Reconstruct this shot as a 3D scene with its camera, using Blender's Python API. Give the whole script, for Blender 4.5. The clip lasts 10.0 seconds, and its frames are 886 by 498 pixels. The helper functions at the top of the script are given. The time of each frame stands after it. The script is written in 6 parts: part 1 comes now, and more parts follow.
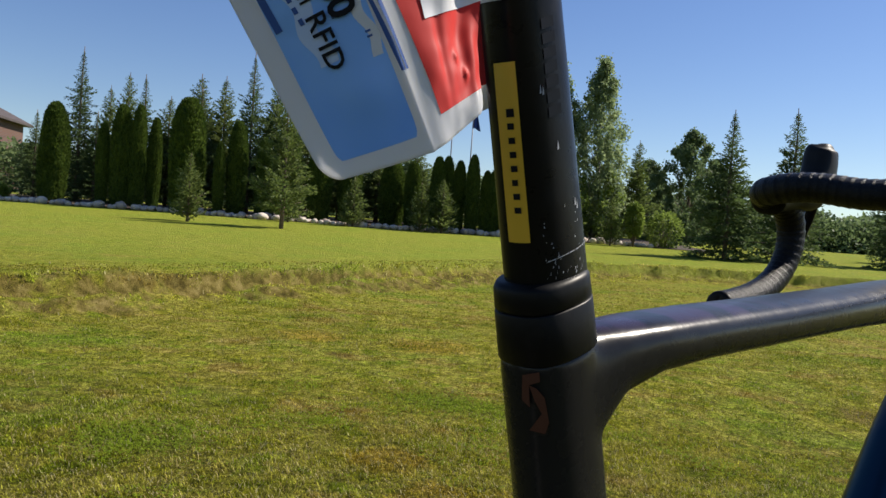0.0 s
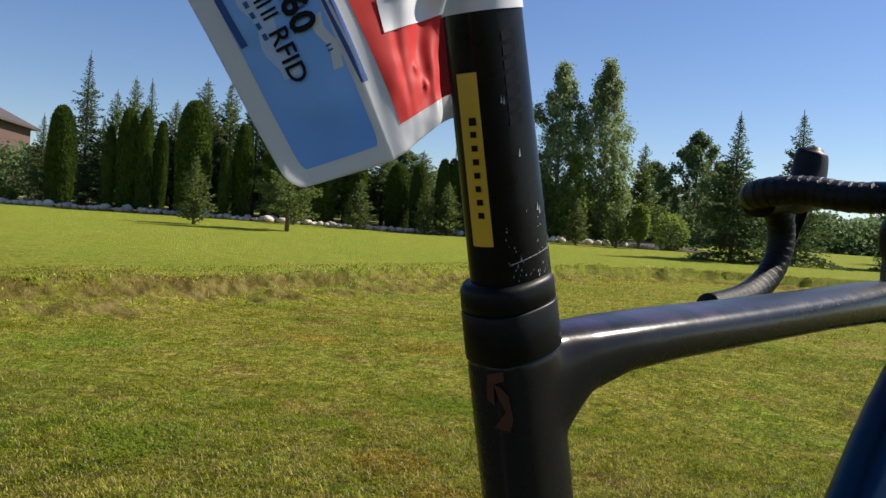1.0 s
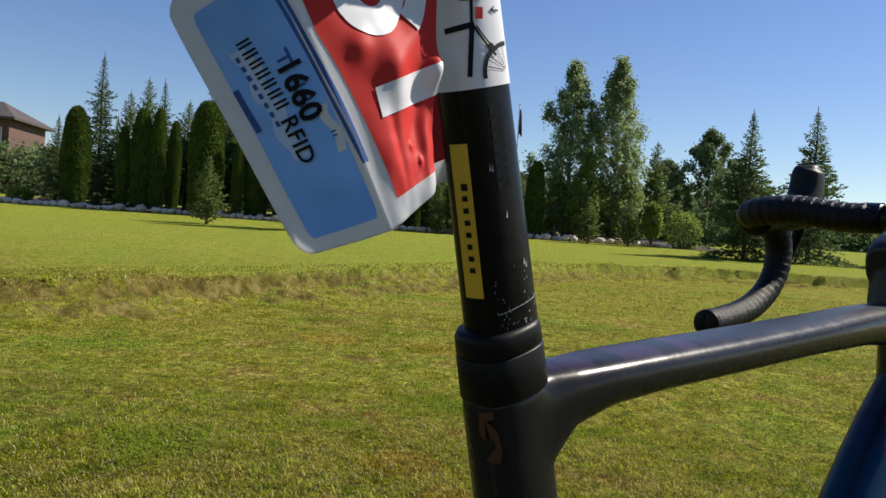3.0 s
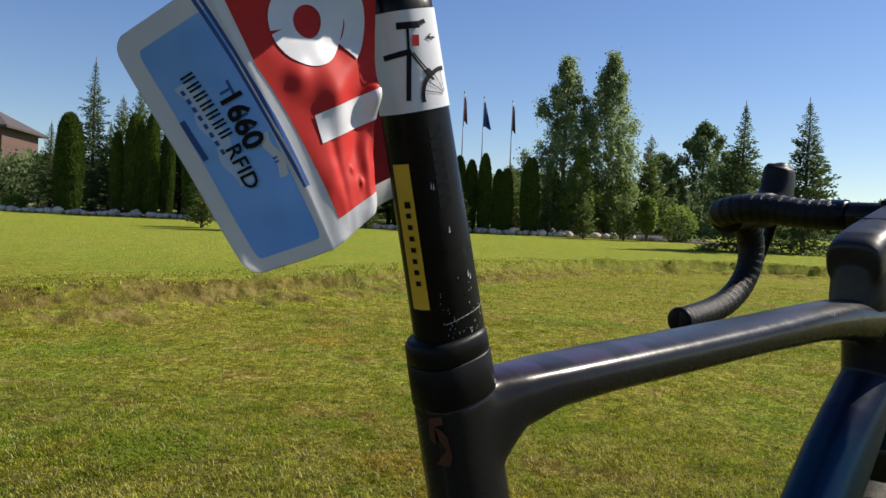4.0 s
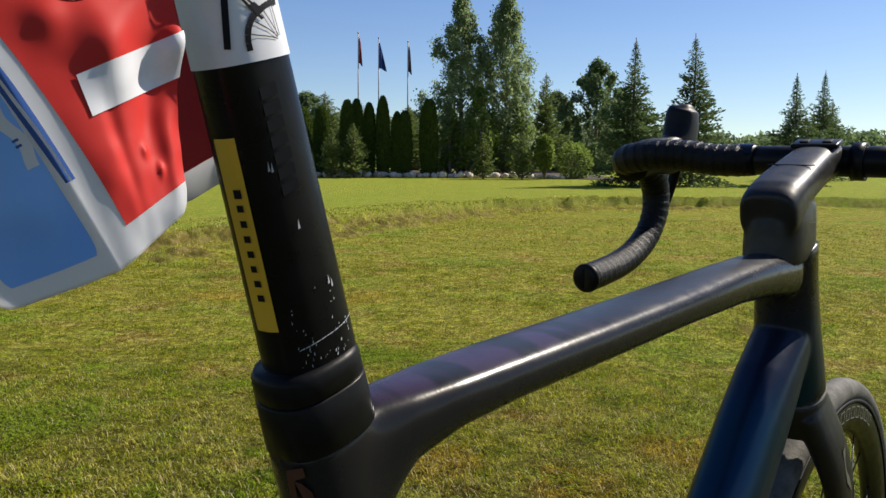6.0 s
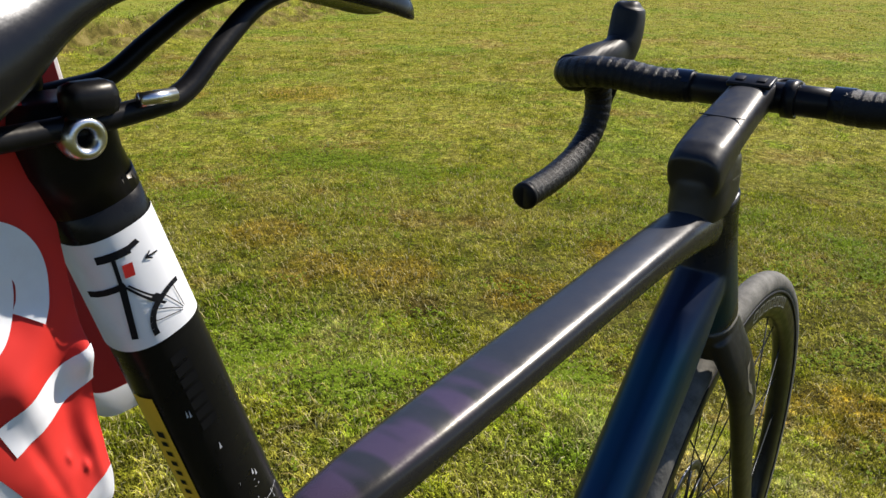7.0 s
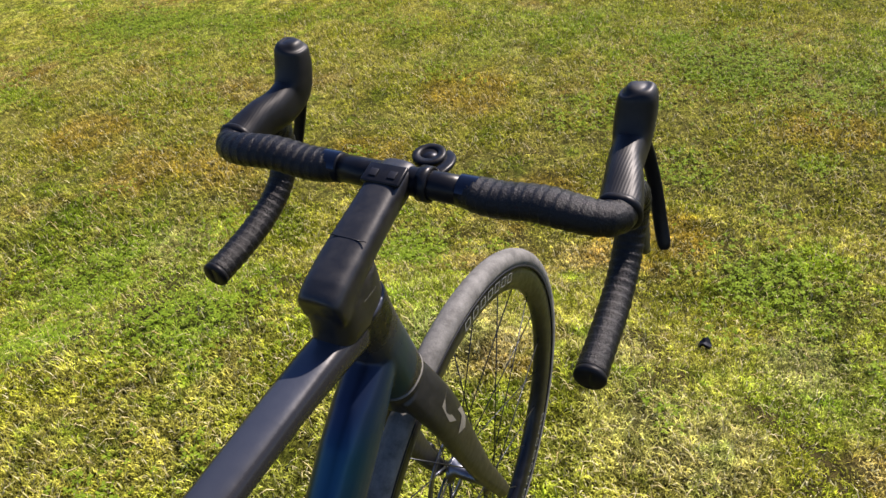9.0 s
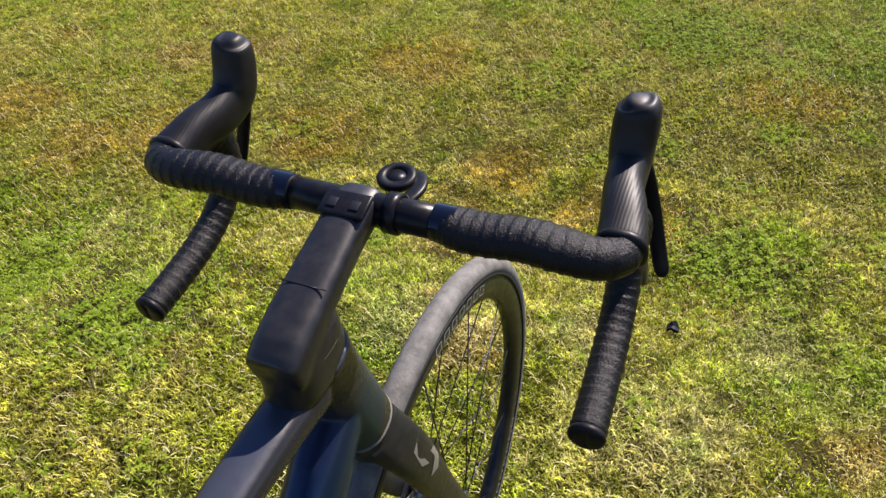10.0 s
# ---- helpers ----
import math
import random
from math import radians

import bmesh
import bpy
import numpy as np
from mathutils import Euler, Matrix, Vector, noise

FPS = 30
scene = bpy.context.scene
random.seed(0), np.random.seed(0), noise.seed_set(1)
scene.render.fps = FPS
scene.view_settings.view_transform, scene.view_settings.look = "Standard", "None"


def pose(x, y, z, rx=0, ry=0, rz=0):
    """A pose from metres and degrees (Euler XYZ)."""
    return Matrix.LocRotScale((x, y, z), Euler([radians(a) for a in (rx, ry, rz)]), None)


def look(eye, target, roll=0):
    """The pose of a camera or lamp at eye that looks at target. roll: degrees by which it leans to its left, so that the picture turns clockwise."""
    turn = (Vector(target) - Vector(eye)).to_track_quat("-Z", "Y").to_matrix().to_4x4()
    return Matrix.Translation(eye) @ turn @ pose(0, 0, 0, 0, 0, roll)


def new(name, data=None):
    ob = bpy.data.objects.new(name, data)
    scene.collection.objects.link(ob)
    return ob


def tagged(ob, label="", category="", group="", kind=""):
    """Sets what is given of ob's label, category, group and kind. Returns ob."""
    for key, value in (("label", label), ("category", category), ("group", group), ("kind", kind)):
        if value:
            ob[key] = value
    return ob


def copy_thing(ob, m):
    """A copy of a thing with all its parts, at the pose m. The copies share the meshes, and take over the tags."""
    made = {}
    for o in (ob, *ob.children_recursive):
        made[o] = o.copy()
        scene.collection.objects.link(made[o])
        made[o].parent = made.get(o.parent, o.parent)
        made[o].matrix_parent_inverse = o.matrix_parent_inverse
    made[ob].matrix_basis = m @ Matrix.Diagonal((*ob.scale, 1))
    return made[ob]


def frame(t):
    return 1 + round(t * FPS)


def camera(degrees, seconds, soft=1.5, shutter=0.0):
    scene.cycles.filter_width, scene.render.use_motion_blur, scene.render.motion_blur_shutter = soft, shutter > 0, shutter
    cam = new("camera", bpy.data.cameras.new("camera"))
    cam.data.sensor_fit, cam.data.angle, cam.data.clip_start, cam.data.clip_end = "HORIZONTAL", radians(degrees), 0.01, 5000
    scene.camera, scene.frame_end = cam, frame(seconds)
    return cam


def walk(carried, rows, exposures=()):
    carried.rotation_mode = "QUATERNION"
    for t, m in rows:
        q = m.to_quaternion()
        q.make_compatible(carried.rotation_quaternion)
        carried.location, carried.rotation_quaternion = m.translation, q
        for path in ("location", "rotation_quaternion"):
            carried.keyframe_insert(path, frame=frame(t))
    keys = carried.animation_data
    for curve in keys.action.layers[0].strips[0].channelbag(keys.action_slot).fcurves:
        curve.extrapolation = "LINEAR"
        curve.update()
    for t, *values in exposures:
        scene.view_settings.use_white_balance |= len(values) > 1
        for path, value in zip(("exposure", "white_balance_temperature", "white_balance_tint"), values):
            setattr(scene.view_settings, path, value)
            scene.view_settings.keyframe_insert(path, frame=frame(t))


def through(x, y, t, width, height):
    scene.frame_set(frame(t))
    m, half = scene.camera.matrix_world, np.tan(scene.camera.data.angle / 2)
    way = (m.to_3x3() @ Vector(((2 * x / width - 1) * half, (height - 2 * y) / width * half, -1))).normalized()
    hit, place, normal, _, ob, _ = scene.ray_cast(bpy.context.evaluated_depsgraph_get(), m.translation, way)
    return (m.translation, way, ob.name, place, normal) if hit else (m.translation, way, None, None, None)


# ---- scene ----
cam = camera(58.5, 10.0)
PATH = [
    (0, (0.165, 0.278, 1.102), (0.141, 2.277, 1.063), 4.2),
    (0.5, (0.176, 0.272, 1.104), (0.144, 2.272, 1.065), 3.9),
    (1, (0.181, 0.267, 1.104), (0.142, 2.266, 1.07), 4.1),
    (1.5, (0.182, 0.264, 1.109), (0.137, 2.263, 1.068), 4.1),
    (2, (0.182, 0.246, 1.12), (0.129, 2.245, 1.086), 4.0),
    (2.5, (0.185, 0.24, 1.125), (0.123, 2.238, 1.087), 4.2),
    (4, (0.211, 0.216, 1.138), (0.151, 2.215, 1.094), 2.7),
    (4.5, (0.236, 0.213, 1.141), (0.243, 2.213, 1.092), 1.8),
    (5, (0.236, 0.212, 1.136), (0.3, 2.211, 1.084), 1.3),
    (5.5, (0.228, 0.264, 1.142), (0.351, 2.258, 1.056), 1.3),
    (5.7, (0.226, 0.289, 1.142), (0.382, 2.281, 1.049), 1.1),
    (6.8, (0.241, 0.32, 1.279), (0.487, 2.199, 0.641), -0.1),
    (7, (0.25, 0.318, 1.319), (0.52, 2.164, 0.597), 0.1),
    (7.3, (0.257, 0.311, 1.384), (0.55, 2.116, 0.574), -0.2),
    (7.5, (0.264, 0.31, 1.421), (0.596, 2.063, 0.517), -0.7),
    (8, (0.292, 0.284, 1.548), (0.698, 1.963, 0.54), -3.5),
    (8.5, (0.389, 0.311, 1.588), (0.857, 1.927, 0.507), -6.5),
    (9, (0.533, 0.389, 1.596), (0.958, 1.935, 0.401), -6.9),
    (9.5, (0.586, 0.435, 1.591), (1.001, 1.946, 0.35), -6.2),
    (10, (0.561, 0.519, 1.587), (1.067, 1.963, 0.299), -5.3),
]
walk(cam, [(t, look(eye, target, roll)) for t, eye, target, roll in PATH], [(0.0, 0.45, 6600, 11), (5.7, 0.45, 6600, 11), (7.0, 0.83, 6450, 12), (8.0, 0.98, 6350, 18), (9.0, 1.28, 6280, 21), (10.0, 1.31, 6250, 22)])

# ---- light: clear summer sky, one sun ----
SUN_AZ, SUN_EL = 67.0, 43.0          # degrees clockwise from +y, degrees above the horizon
world = bpy.data.worlds.new("summer_sky")
scene.world = world
world.use_nodes = True
wn = world.node_tree
sky = wn.nodes.new("ShaderNodeTexSky")
sky.sky_type = "NISHITA"
sky.sun_disc = False
sky.sun_elevation = radians(SUN_EL)
sky.sun_rotation = radians(SUN_AZ)
sky.air_density, sky.dust_density, sky.ozone_density = 1.0, 0.2, 3.0
wn.nodes["Background"].inputs["Strength"].default_value = 0.086
deep = wn.nodes.new("ShaderNodeHueSaturation")
deep.inputs["Hue"].default_value, deep.inputs["Saturation"].default_value = 0.512, 1.16
wn.links.new(sky.outputs[0], deep.inputs["Color"])
wn.links.new(deep.outputs[0], wn.nodes["Background"].inputs["Color"])

sun_data = bpy.data.lights.new("sun", "SUN")
sun_data.energy, sun_data.angle, sun_data.color = 5.0, radians(0.53), (1.0, 0.95, 0.87)
sun = new("sun", sun_data)
TO_SUN = Vector((math.sin(radians(SUN_AZ)) * math.cos(radians(SUN_EL)), math.cos(radians(SUN_AZ)) * math.cos(radians(SUN_EL)), math.sin(radians(SUN_EL))))
sun.matrix_world = look(TO_SUN * 60, (0, 0, 0))

# ---- materials ----
def mat(name, color=(0.5, 0.5, 0.5), rough=0.5, metal=0.0, spec=0.5, coat=0.0, coat_rough=0.1):
    m = bpy.data.materials.new(name)
    m.use_nodes = True
    p = m.node_tree.nodes["Principled BSDF"]
    p.inputs["Base Color"].default_value = (*color, 1)
    p.inputs["Roughness"].default_value = rough
    p.inputs["Metallic"].default_value = metal
    p.inputs["Specular IOR Level"].default_value = spec
    p.inputs["Coat Weight"].default_value = coat
    p.inputs["Coat Roughness"].default_value = coat_rough
    return m


def warm_gloss(*names):
    """Black finishes whose gloss is a little warm."""
    for name in names:
        M[name].node_tree.nodes["Principled BSDF"].inputs["Specular Tint"].default_value = (1.0, 0.93, 0.80, 1)


class Nodes:
    """Short names for the nodes of one material."""

    def __init__(self, m):
        self.t = m.node_tree
        self.p = self.t.nodes["Principled BSDF"]

    def put(self, a, b):
        self.t.links.new(a, b)

    def coords(self, kind="Object"):
        return self.t.nodes.new("ShaderNodeTexCoord").outputs[kind]

    def position(self):
        return self.t.nodes.new("ShaderNodeNewGeometry").outputs["Position"]

    def island(self):
        return self.t.nodes.new("ShaderNodeNewGeometry").outputs["Random Per Island"]

    def object_random(self):
        return self.t.nodes.new("ShaderNodeObjectInfo").outputs["Random"]

    def noise(self, vector, scale, detail=3.0, rough=0.55, out="Fac"):
        n = self.t.nodes.new("ShaderNodeTexNoise")
        n.inputs["Scale"].default_value, n.inputs["Detail"].default_value, n.inputs["Roughness"].default_value = scale, detail, rough
        self.put(vector, n.inputs["Vector"])
        return n.outputs[out]

    def ramp(self, fac, stops):
        n = self.t.nodes.new("ShaderNodeValToRGB")
        while len(n.color_ramp.elements) < len(stops):
            n.color_ramp.elements.new(0.5)
        for e, (at, c) in zip(n.color_ramp.elements, stops):
            e.position = at
            e.color = (*c, 1) if len(c) == 3 else c
        self.put(fac, n.inputs["Fac"])
        return n.outputs["Color"]

    def mix(self, fac, a, b, blend="MIX"):
        n = self.t.nodes.new("ShaderNodeMix")
        n.data_type, n.blend_type = "RGBA", blend
        for value, socket in ((fac, n.inputs[0]), (a, n.inputs[6]), (b, n.inputs[7])):
            if isinstance(value, (int, float)):
                socket.default_value = value
            elif isinstance(value, tuple):
                socket.default_value = (*value, 1)
            else:
                self.put(value, socket)
        return n.outputs[2]

    def math(self, op, a, b=0.0, clamp=False):
        n = self.t.nodes.new("ShaderNodeMath")
        n.operation, n.use_clamp = op, clamp
        for value, socket in ((a, n.inputs[0]), (b, n.inputs[1])):
            if isinstance(value, (int, float)):
                socket.default_value = value
            else:
                self.put(value, socket)
        return n.outputs[0]

    def split(self, vector):
        n = self.t.nodes.new("ShaderNodeSeparateXYZ")
        self.put(vector, n.inputs[0])
        return n.outputs

    def range(self, value, a, b, c=0.0, d=1.0):
        n = self.t.nodes.new("ShaderNodeMapRange")
        for i, v in enumerate((a, b, c, d)):
            n.inputs[i + 1].default_value = v
        self.put(value, n.inputs[0])
        return n.outputs[0]

    def scaled(self, vector, sx, sy, sz):
        n = self.t.nodes.new("ShaderNodeMapping")
        n.inputs["Scale"].default_value = (sx, sy, sz)
        self.put(vector, n.inputs["Vector"])
        return n.outputs[0]

    def bump(self, height, strength=0.3, distance=0.01):
        n = self.t.nodes.new("ShaderNodeBump")
        n.inputs["Strength"].default_value, n.inputs["Distance"].default_value = strength, distance
        self.put(height, n.inputs["Height"])
        self.put(n.outputs[0], self.p.inputs["Normal"])

    def color(self, c):
        self.put(c, self.p.inputs["Base Color"])

    def rough(self, r):
        self.put(r, self.p.inputs["Roughness"])


# spots of the lawn seen close by: (x, y, radius)
DRY = [(1.65, 3.64, 0.24), (1.57, 2.68, 0.17), (2.88, 2.62, 0.26), (-0.07, 4.04, 0.22), (0.17, 3.54, 0.20), (0.50, 3.46, 0.22), (1.03, 3.23, 0.22), (0.03, 7.65, 0.40), (1.79, 2.26, 0.20), (-1.15, 7.81, 0.35)]
PALE = [(0.98, 1.85, 0.16), (1.33, 1.71, 0.10), (1.30, 1.36, 0.20), (0.26, 2.89, 0.13), (1.84, 1.58, 0.12)]
LUSH = [(-0.08, 2.80, 0.22), (1.00, 2.51, 0.13), (1.97, 1.89, 0.17), (2.92, 3.36, 0.34), (0.28, 2.21, 0.18), (-0.17, 2.38, 0.15), (-1.25, 4.07, 0.30), (0.11, 5.47, 0.28)]
SOIL = [(0.58, 3.11, 0.10), (3.54, 6.45, 0.30), (-0.71, 6.87, 0.12)]


def spots(n, pos, places):
    """A ragged mask round a few places of the lawn."""
    ragged = n.noise(pos, 6.0, 4.0, 0.7)
    total = None
    for x, y, r in places:
        d = n.t.nodes.new("ShaderNodeVectorMath")
        d.operation = "DISTANCE"
        flat = n.scaled(pos, 1.0, 1.0, 0.0)
        n.put(flat, d.inputs[0])
        d.inputs[1].default_value = (x, y, 0)
        one = n.range(d.outputs["Value"], r * 1.7, r * 0.3)
        total = one if total is None else n.math("MAXIMUM", total, one)
    return n.range(n.math("MULTIPLY", total, n.math("ADD", n.math("MULTIPLY", ragged, 2.4), -0.25)), 0.32, 0.75)


def turf_color(n, blades, even=0.0):
    """Lawn colours at several scales: dry and lush patches, clumps, tufts, single blades; even: how fine and smooth the sward is."""
    pos = n.position()
    big = n.noise(pos, 0.55, 3.0, 0.6)
    mid = n.noise(pos, 2.6, 5.0, 0.68)
    dry = n.noise(n.scaled(pos, 1.0, 1.3, 1.0), 1.05, 4.0, 0.66)
    green = n.ramp(mid, [(0.36, (0.165, 0.200, 0.012)), (0.45, (0.290, 0.285, 0.024)), (0.54, (0.365, 0.332, 0.056)), (0.63, (0.225, 0.283, 0.016))])
    lush = n.mix(n.range(big, 0.50, 0.66), green, n.mix(0.5, green, (0.150, 0.290, 0.018)))
    straw = n.ramp(n.noise(pos, 9.0, 3.0), [(0.40, (0.330, 0.190, 0.036)), (0.60, (0.420, 0.320, 0.105))])
    c = n.mix(n.range(dry, 0.55, 0.64, 0.0, 0.65), lush, straw)
    if even < 1.0:
        c = n.mix(n.math("MULTIPLY", spots(n, pos, LUSH), 0.55), c, (0.130, 0.230, 0.012))
        c = n.mix(n.math("MULTIPLY", spots(n, pos, DRY), 0.45), c, (0.430, 0.240, 0.030))
        c = n.mix(n.math("MULTIPLY", spots(n, pos, PALE), 0.32), c, (0.470, 0.410, 0.180))
        c = n.mix(n.math("MULTIPLY", spots(n, pos, SOIL), 0.7), c, (0.130, 0.080, 0.030))
    soft = 1.0 - 0.72 * even
    for scale, w in ((9.0, 0.28), (24.0, 0.46), (60.0, 0.50)):
        tuft = n.range(n.noise(pos, scale, 4.0, 0.65), 0.38, 0.62, 1.0 - w * soft, 1.0 + w * soft)
        tone = n.t.nodes.new("ShaderNodeCombineColor")
        for i in range(3):
            n.put(tuft, tone.inputs[i])
        c = n.mix(1.0, c, tone.outputs[0], "MULTIPLY")
    if not blades:
        steep = n.t.nodes.new("ShaderNodeNewGeometry").outputs["Normal"]
        bare = n.math("MULTIPLY", n.range(n.split(steep)[2], 0.985, 0.93), n.range(n.noise(pos, 3.0, 4.0, 0.7), 0.34, 0.50))
        soil = n.ramp(n.noise(pos, 5.0, 5.0, 0.75), [(0.38, (0.060, 0.045, 0.014)), (0.50, (0.200, 0.150, 0.042)), (0.62, (0.370, 0.285, 0.105))])
        c = n.mix(n.math("MULTIPLY", bare, 0.92), c, soil)
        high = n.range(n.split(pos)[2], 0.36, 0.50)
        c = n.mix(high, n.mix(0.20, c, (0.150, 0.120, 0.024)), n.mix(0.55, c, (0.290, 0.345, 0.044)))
    if blades:
        one = n.island()
        c = n.mix(n.range(one, 0.88, 0.90), c, (0.420, 0.375, 0.175))
        shade = n.range(n.math("FRACT", n.math("MULTIPLY", one, 7.31)), 0.0, 1.0, (1.0 - 0.62 * soft) * (1.12 - 0.36 * even), (1.0 + 0.72 * soft) * (1.12 - 0.36 * even))
    else:
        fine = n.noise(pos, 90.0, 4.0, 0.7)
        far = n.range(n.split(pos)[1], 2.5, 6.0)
        # near ground painted dark for the shade between blades, paler farther off
        gap_shade = n.range(fine, 0.30, 0.70, 0.03, 0.48)
        far_tone = n.range(fine, 0.30, 0.70, 0.60, 0.94)
        shade = n.math("ADD", n.math("MULTIPLY", gap_shade, n.math("SUBTRACT", 1.0, far)), n.math("MULTIPLY", far_tone, far))
    grey = n.t.nodes.new("ShaderNodeCombineColor")
    for i in range(3):
        n.put(shade, grey.inputs[i])
    return n.mix(1.0, c, grey.outputs[0], "MULTIPLY")


M = {}
M["turf"] = mat("turf", rough=0.95, spec=0.05)
n = Nodes(M["turf"])
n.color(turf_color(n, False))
n.bump(n.noise(n.position(), 70.0, 5.0, 0.7), 0.9, 0.03)


def blade_mat(name, even):
    """Grass blades let light through."""
    m = mat(name, rough=0.7, spec=0.015)
    k = Nodes(m)
    col = turf_color(k, True, even)
    k.color(col)
    tl = k.t.nodes.new("ShaderNodeBsdfTranslucent")
    k.put(col, tl.inputs["Color"])
    ms = k.t.nodes.new("ShaderNodeMixShader")
    ms.inputs[0].default_value = 0.42
    k.put(k.p.outputs[0], ms.inputs[1])
    k.put(tl.outputs[0], ms.inputs[2])
    k.put(ms.outputs[0], k.t.nodes["Material Output"].inputs["Surface"])
    return m


M["blade"] = blade_mat("grass_blade", 0.0)
M["blade_mid"] = blade_mat("mown_grass_blade", 0.45)
M["blade_far"] = blade_mat("fine_grass_blade", 1.0)


def leaf_mat(name, dark, light, rough=0.55, through=0.42, spec=0.2):
    m = mat(name, dark, rough, spec=spec)
    k = Nodes(m)
    one = k.island()
    c = k.mix(one, dark, light)
    c = k.mix(k.range(k.noise(k.position(), 0.9, 2.0), 0.35, 0.7), c, k.mix(0.5, c, light))
    c = k.mix(k.range(k.object_random(), 0.0, 1.0, 0.0, 0.35), c, (dark[0] * 1.3, dark[1] * 1.05, dark[2]))
    k.color(c)
    tr = k.t.nodes.new("ShaderNodeBsdfTranslucent")
    k.put(c, tr.inputs["Color"])
    mm = k.t.nodes.new("ShaderNodeMixShader")
    mm.inputs[0].default_value = through
    k.put(k.p.outputs[0], mm.inputs[1])
    k.put(tr.outputs[0], mm.inputs[2])
    k.put(mm.outputs[0], k.t.nodes["Material Output"].inputs["Surface"])
    return m


M["thuja"] = leaf_mat("thuja_foliage", (0.034, 0.066, 0.013), (0.125, 0.180, 0.030))
M["spruce"] = leaf_mat("spruce_needles", (0.050, 0.085, 0.028), (0.130, 0.180, 0.060), through=0.45)
M["pine"] = leaf_mat("pine_needles", (0.072, 0.112, 0.030), (0.190, 0.235, 0.066), through=0.45)
M["birch"] = leaf_mat("birch_leaves", (0.165, 0.235, 0.105), (0.330, 0.400, 0.190), through=0.62)
M["shrub"] = leaf_mat("shrub_leaves", (0.110, 0.175, 0.030), (0.260, 0.330, 0.070), through=0.55)
M["woods"] = leaf_mat("woodland_leaves", (0.105, 0.160, 0.065), (0.200, 0.265, 0.110), through=0.5)
M["straw"] = mat("dry_straw", (0.56, 0.47, 0.25), 0.8, 0.0, 0.03)
n = Nodes(M["straw"])
n.color(n.ramp(n.island(), [(0.0, (0.34, 0.24, 0.08)), (0.5, (0.50, 0.40, 0.16)), (1.0, (0.58, 0.50, 0.24))]))
M["clover"] = leaf_mat("clover_leaves", (0.110, 0.185, 0.010), (0.260, 0.340, 0.026), 0.6, 0.45, 0.04)
M["bark"] = mat("bark", (0.11, 0.075, 0.05), 0.9)
n = Nodes(M["bark"])
n.color(n.ramp(n.noise(n.scaled(n.coords(), 6, 6, 1.2), 3.0, 5.0, 0.7), [(0.3, (0.05, 0.035, 0.025)), (0.7, (0.20, 0.145, 0.10))]))
n.bump(n.noise(n.scaled(n.coords(), 8, 8, 1.5), 4.0, 4.0), 0.8, 0.03)
M["birch_bark"] = mat("birch_bark", (0.6, 0.58, 0.52), 0.7)
n = Nodes(M["birch_bark"])
n.color(n.ramp(n.noise(n.scaled(n.coords(), 1.5, 1.5, 7), 2.0, 4.0, 0.7), [(0.42, (0.06, 0.05, 0.045)), (0.56, (0.32, 0.30, 0.26)), (0.8, (0.46, 0.44, 0.39))]))
M["stone"] = mat("field_stone", (0.4, 0.36, 0.32), 0.85)
n = Nodes(M["stone"])
c = n.ramp(n.object_random(), [(0.0, (0.48, 0.40, 0.32)), (0.4, (0.72, 0.63, 0.52)), (0.75, (0.78, 0.66, 0.52)), (1.0, (0.50, 0.38, 0.29))])
n.color(n.mix(n.range(n.noise(n.coords(), 9.0, 5.0, 0.7), 0.35, 0.8, 0.0, 0.7), c, (0.24, 0.21, 0.18)))
n.bump(n.noise(n.coords(), 18.0, 5.0), 0.6, 0.02)
M["mulch"] = mat("bark_mulch", (0.06, 0.04, 0.03), 0.95)
n = Nodes(M["mulch"])
n.color(n.ramp(n.noise(n.position(), 11.0, 5.0, 0.75), [(0.3, (0.030, 0.022, 0.015)), (0.7, (0.11, 0.075, 0.045))]))
n.bump(n.noise(n.position(), 25.0, 4.0), 1.0, 0.05)


def carbon(name, base, rough, coat, coat_rough, dust=0.10):
    """Painted carbon with a faint orange peel, dust and hairline scratches."""
    m = mat(name, base, rough, 0.0, 0.16, coat * 0.2, coat_rough)
    k = Nodes(m)
    co = k.coords()
    d = k.noise(co, 38.0, 6.0, 0.7)
    k.color(k.mix(k.range(d, 0.50, 0.80, 0.0, dust), base, (0.22, 0.20, 0.17)))
    k.rough(k.range(k.noise(co, 90.0, 4.0), 0.3, 0.7, rough - 0.06, rough + 0.08))
    k.bump(k.noise(co, 240.0, 2.0), 0.04, 0.002)
    return m


M["black"] = carbon("satin_black_carbon", (0.006, 0.006, 0.0065), 0.44, 0.3, 0.22, 0.05)
M["black"].node_tree.nodes["Principled BSDF"].inputs["Specular IOR Level"].default_value = 0.42
M["post"] = carbon("black_seatpost", (0.005, 0.005, 0.0055), 0.30, 0.25, 0.22, 0.015)
M["clamp"] = carbon("black_rubber_clamp", (0.005, 0.005, 0.0055), 0.42, 0.0, 0.3, 0.04)
M["alloy_black"] = carbon("anodised_black", (0.005, 0.005, 0.006), 0.34, 0.0, 0.3, 0.04)
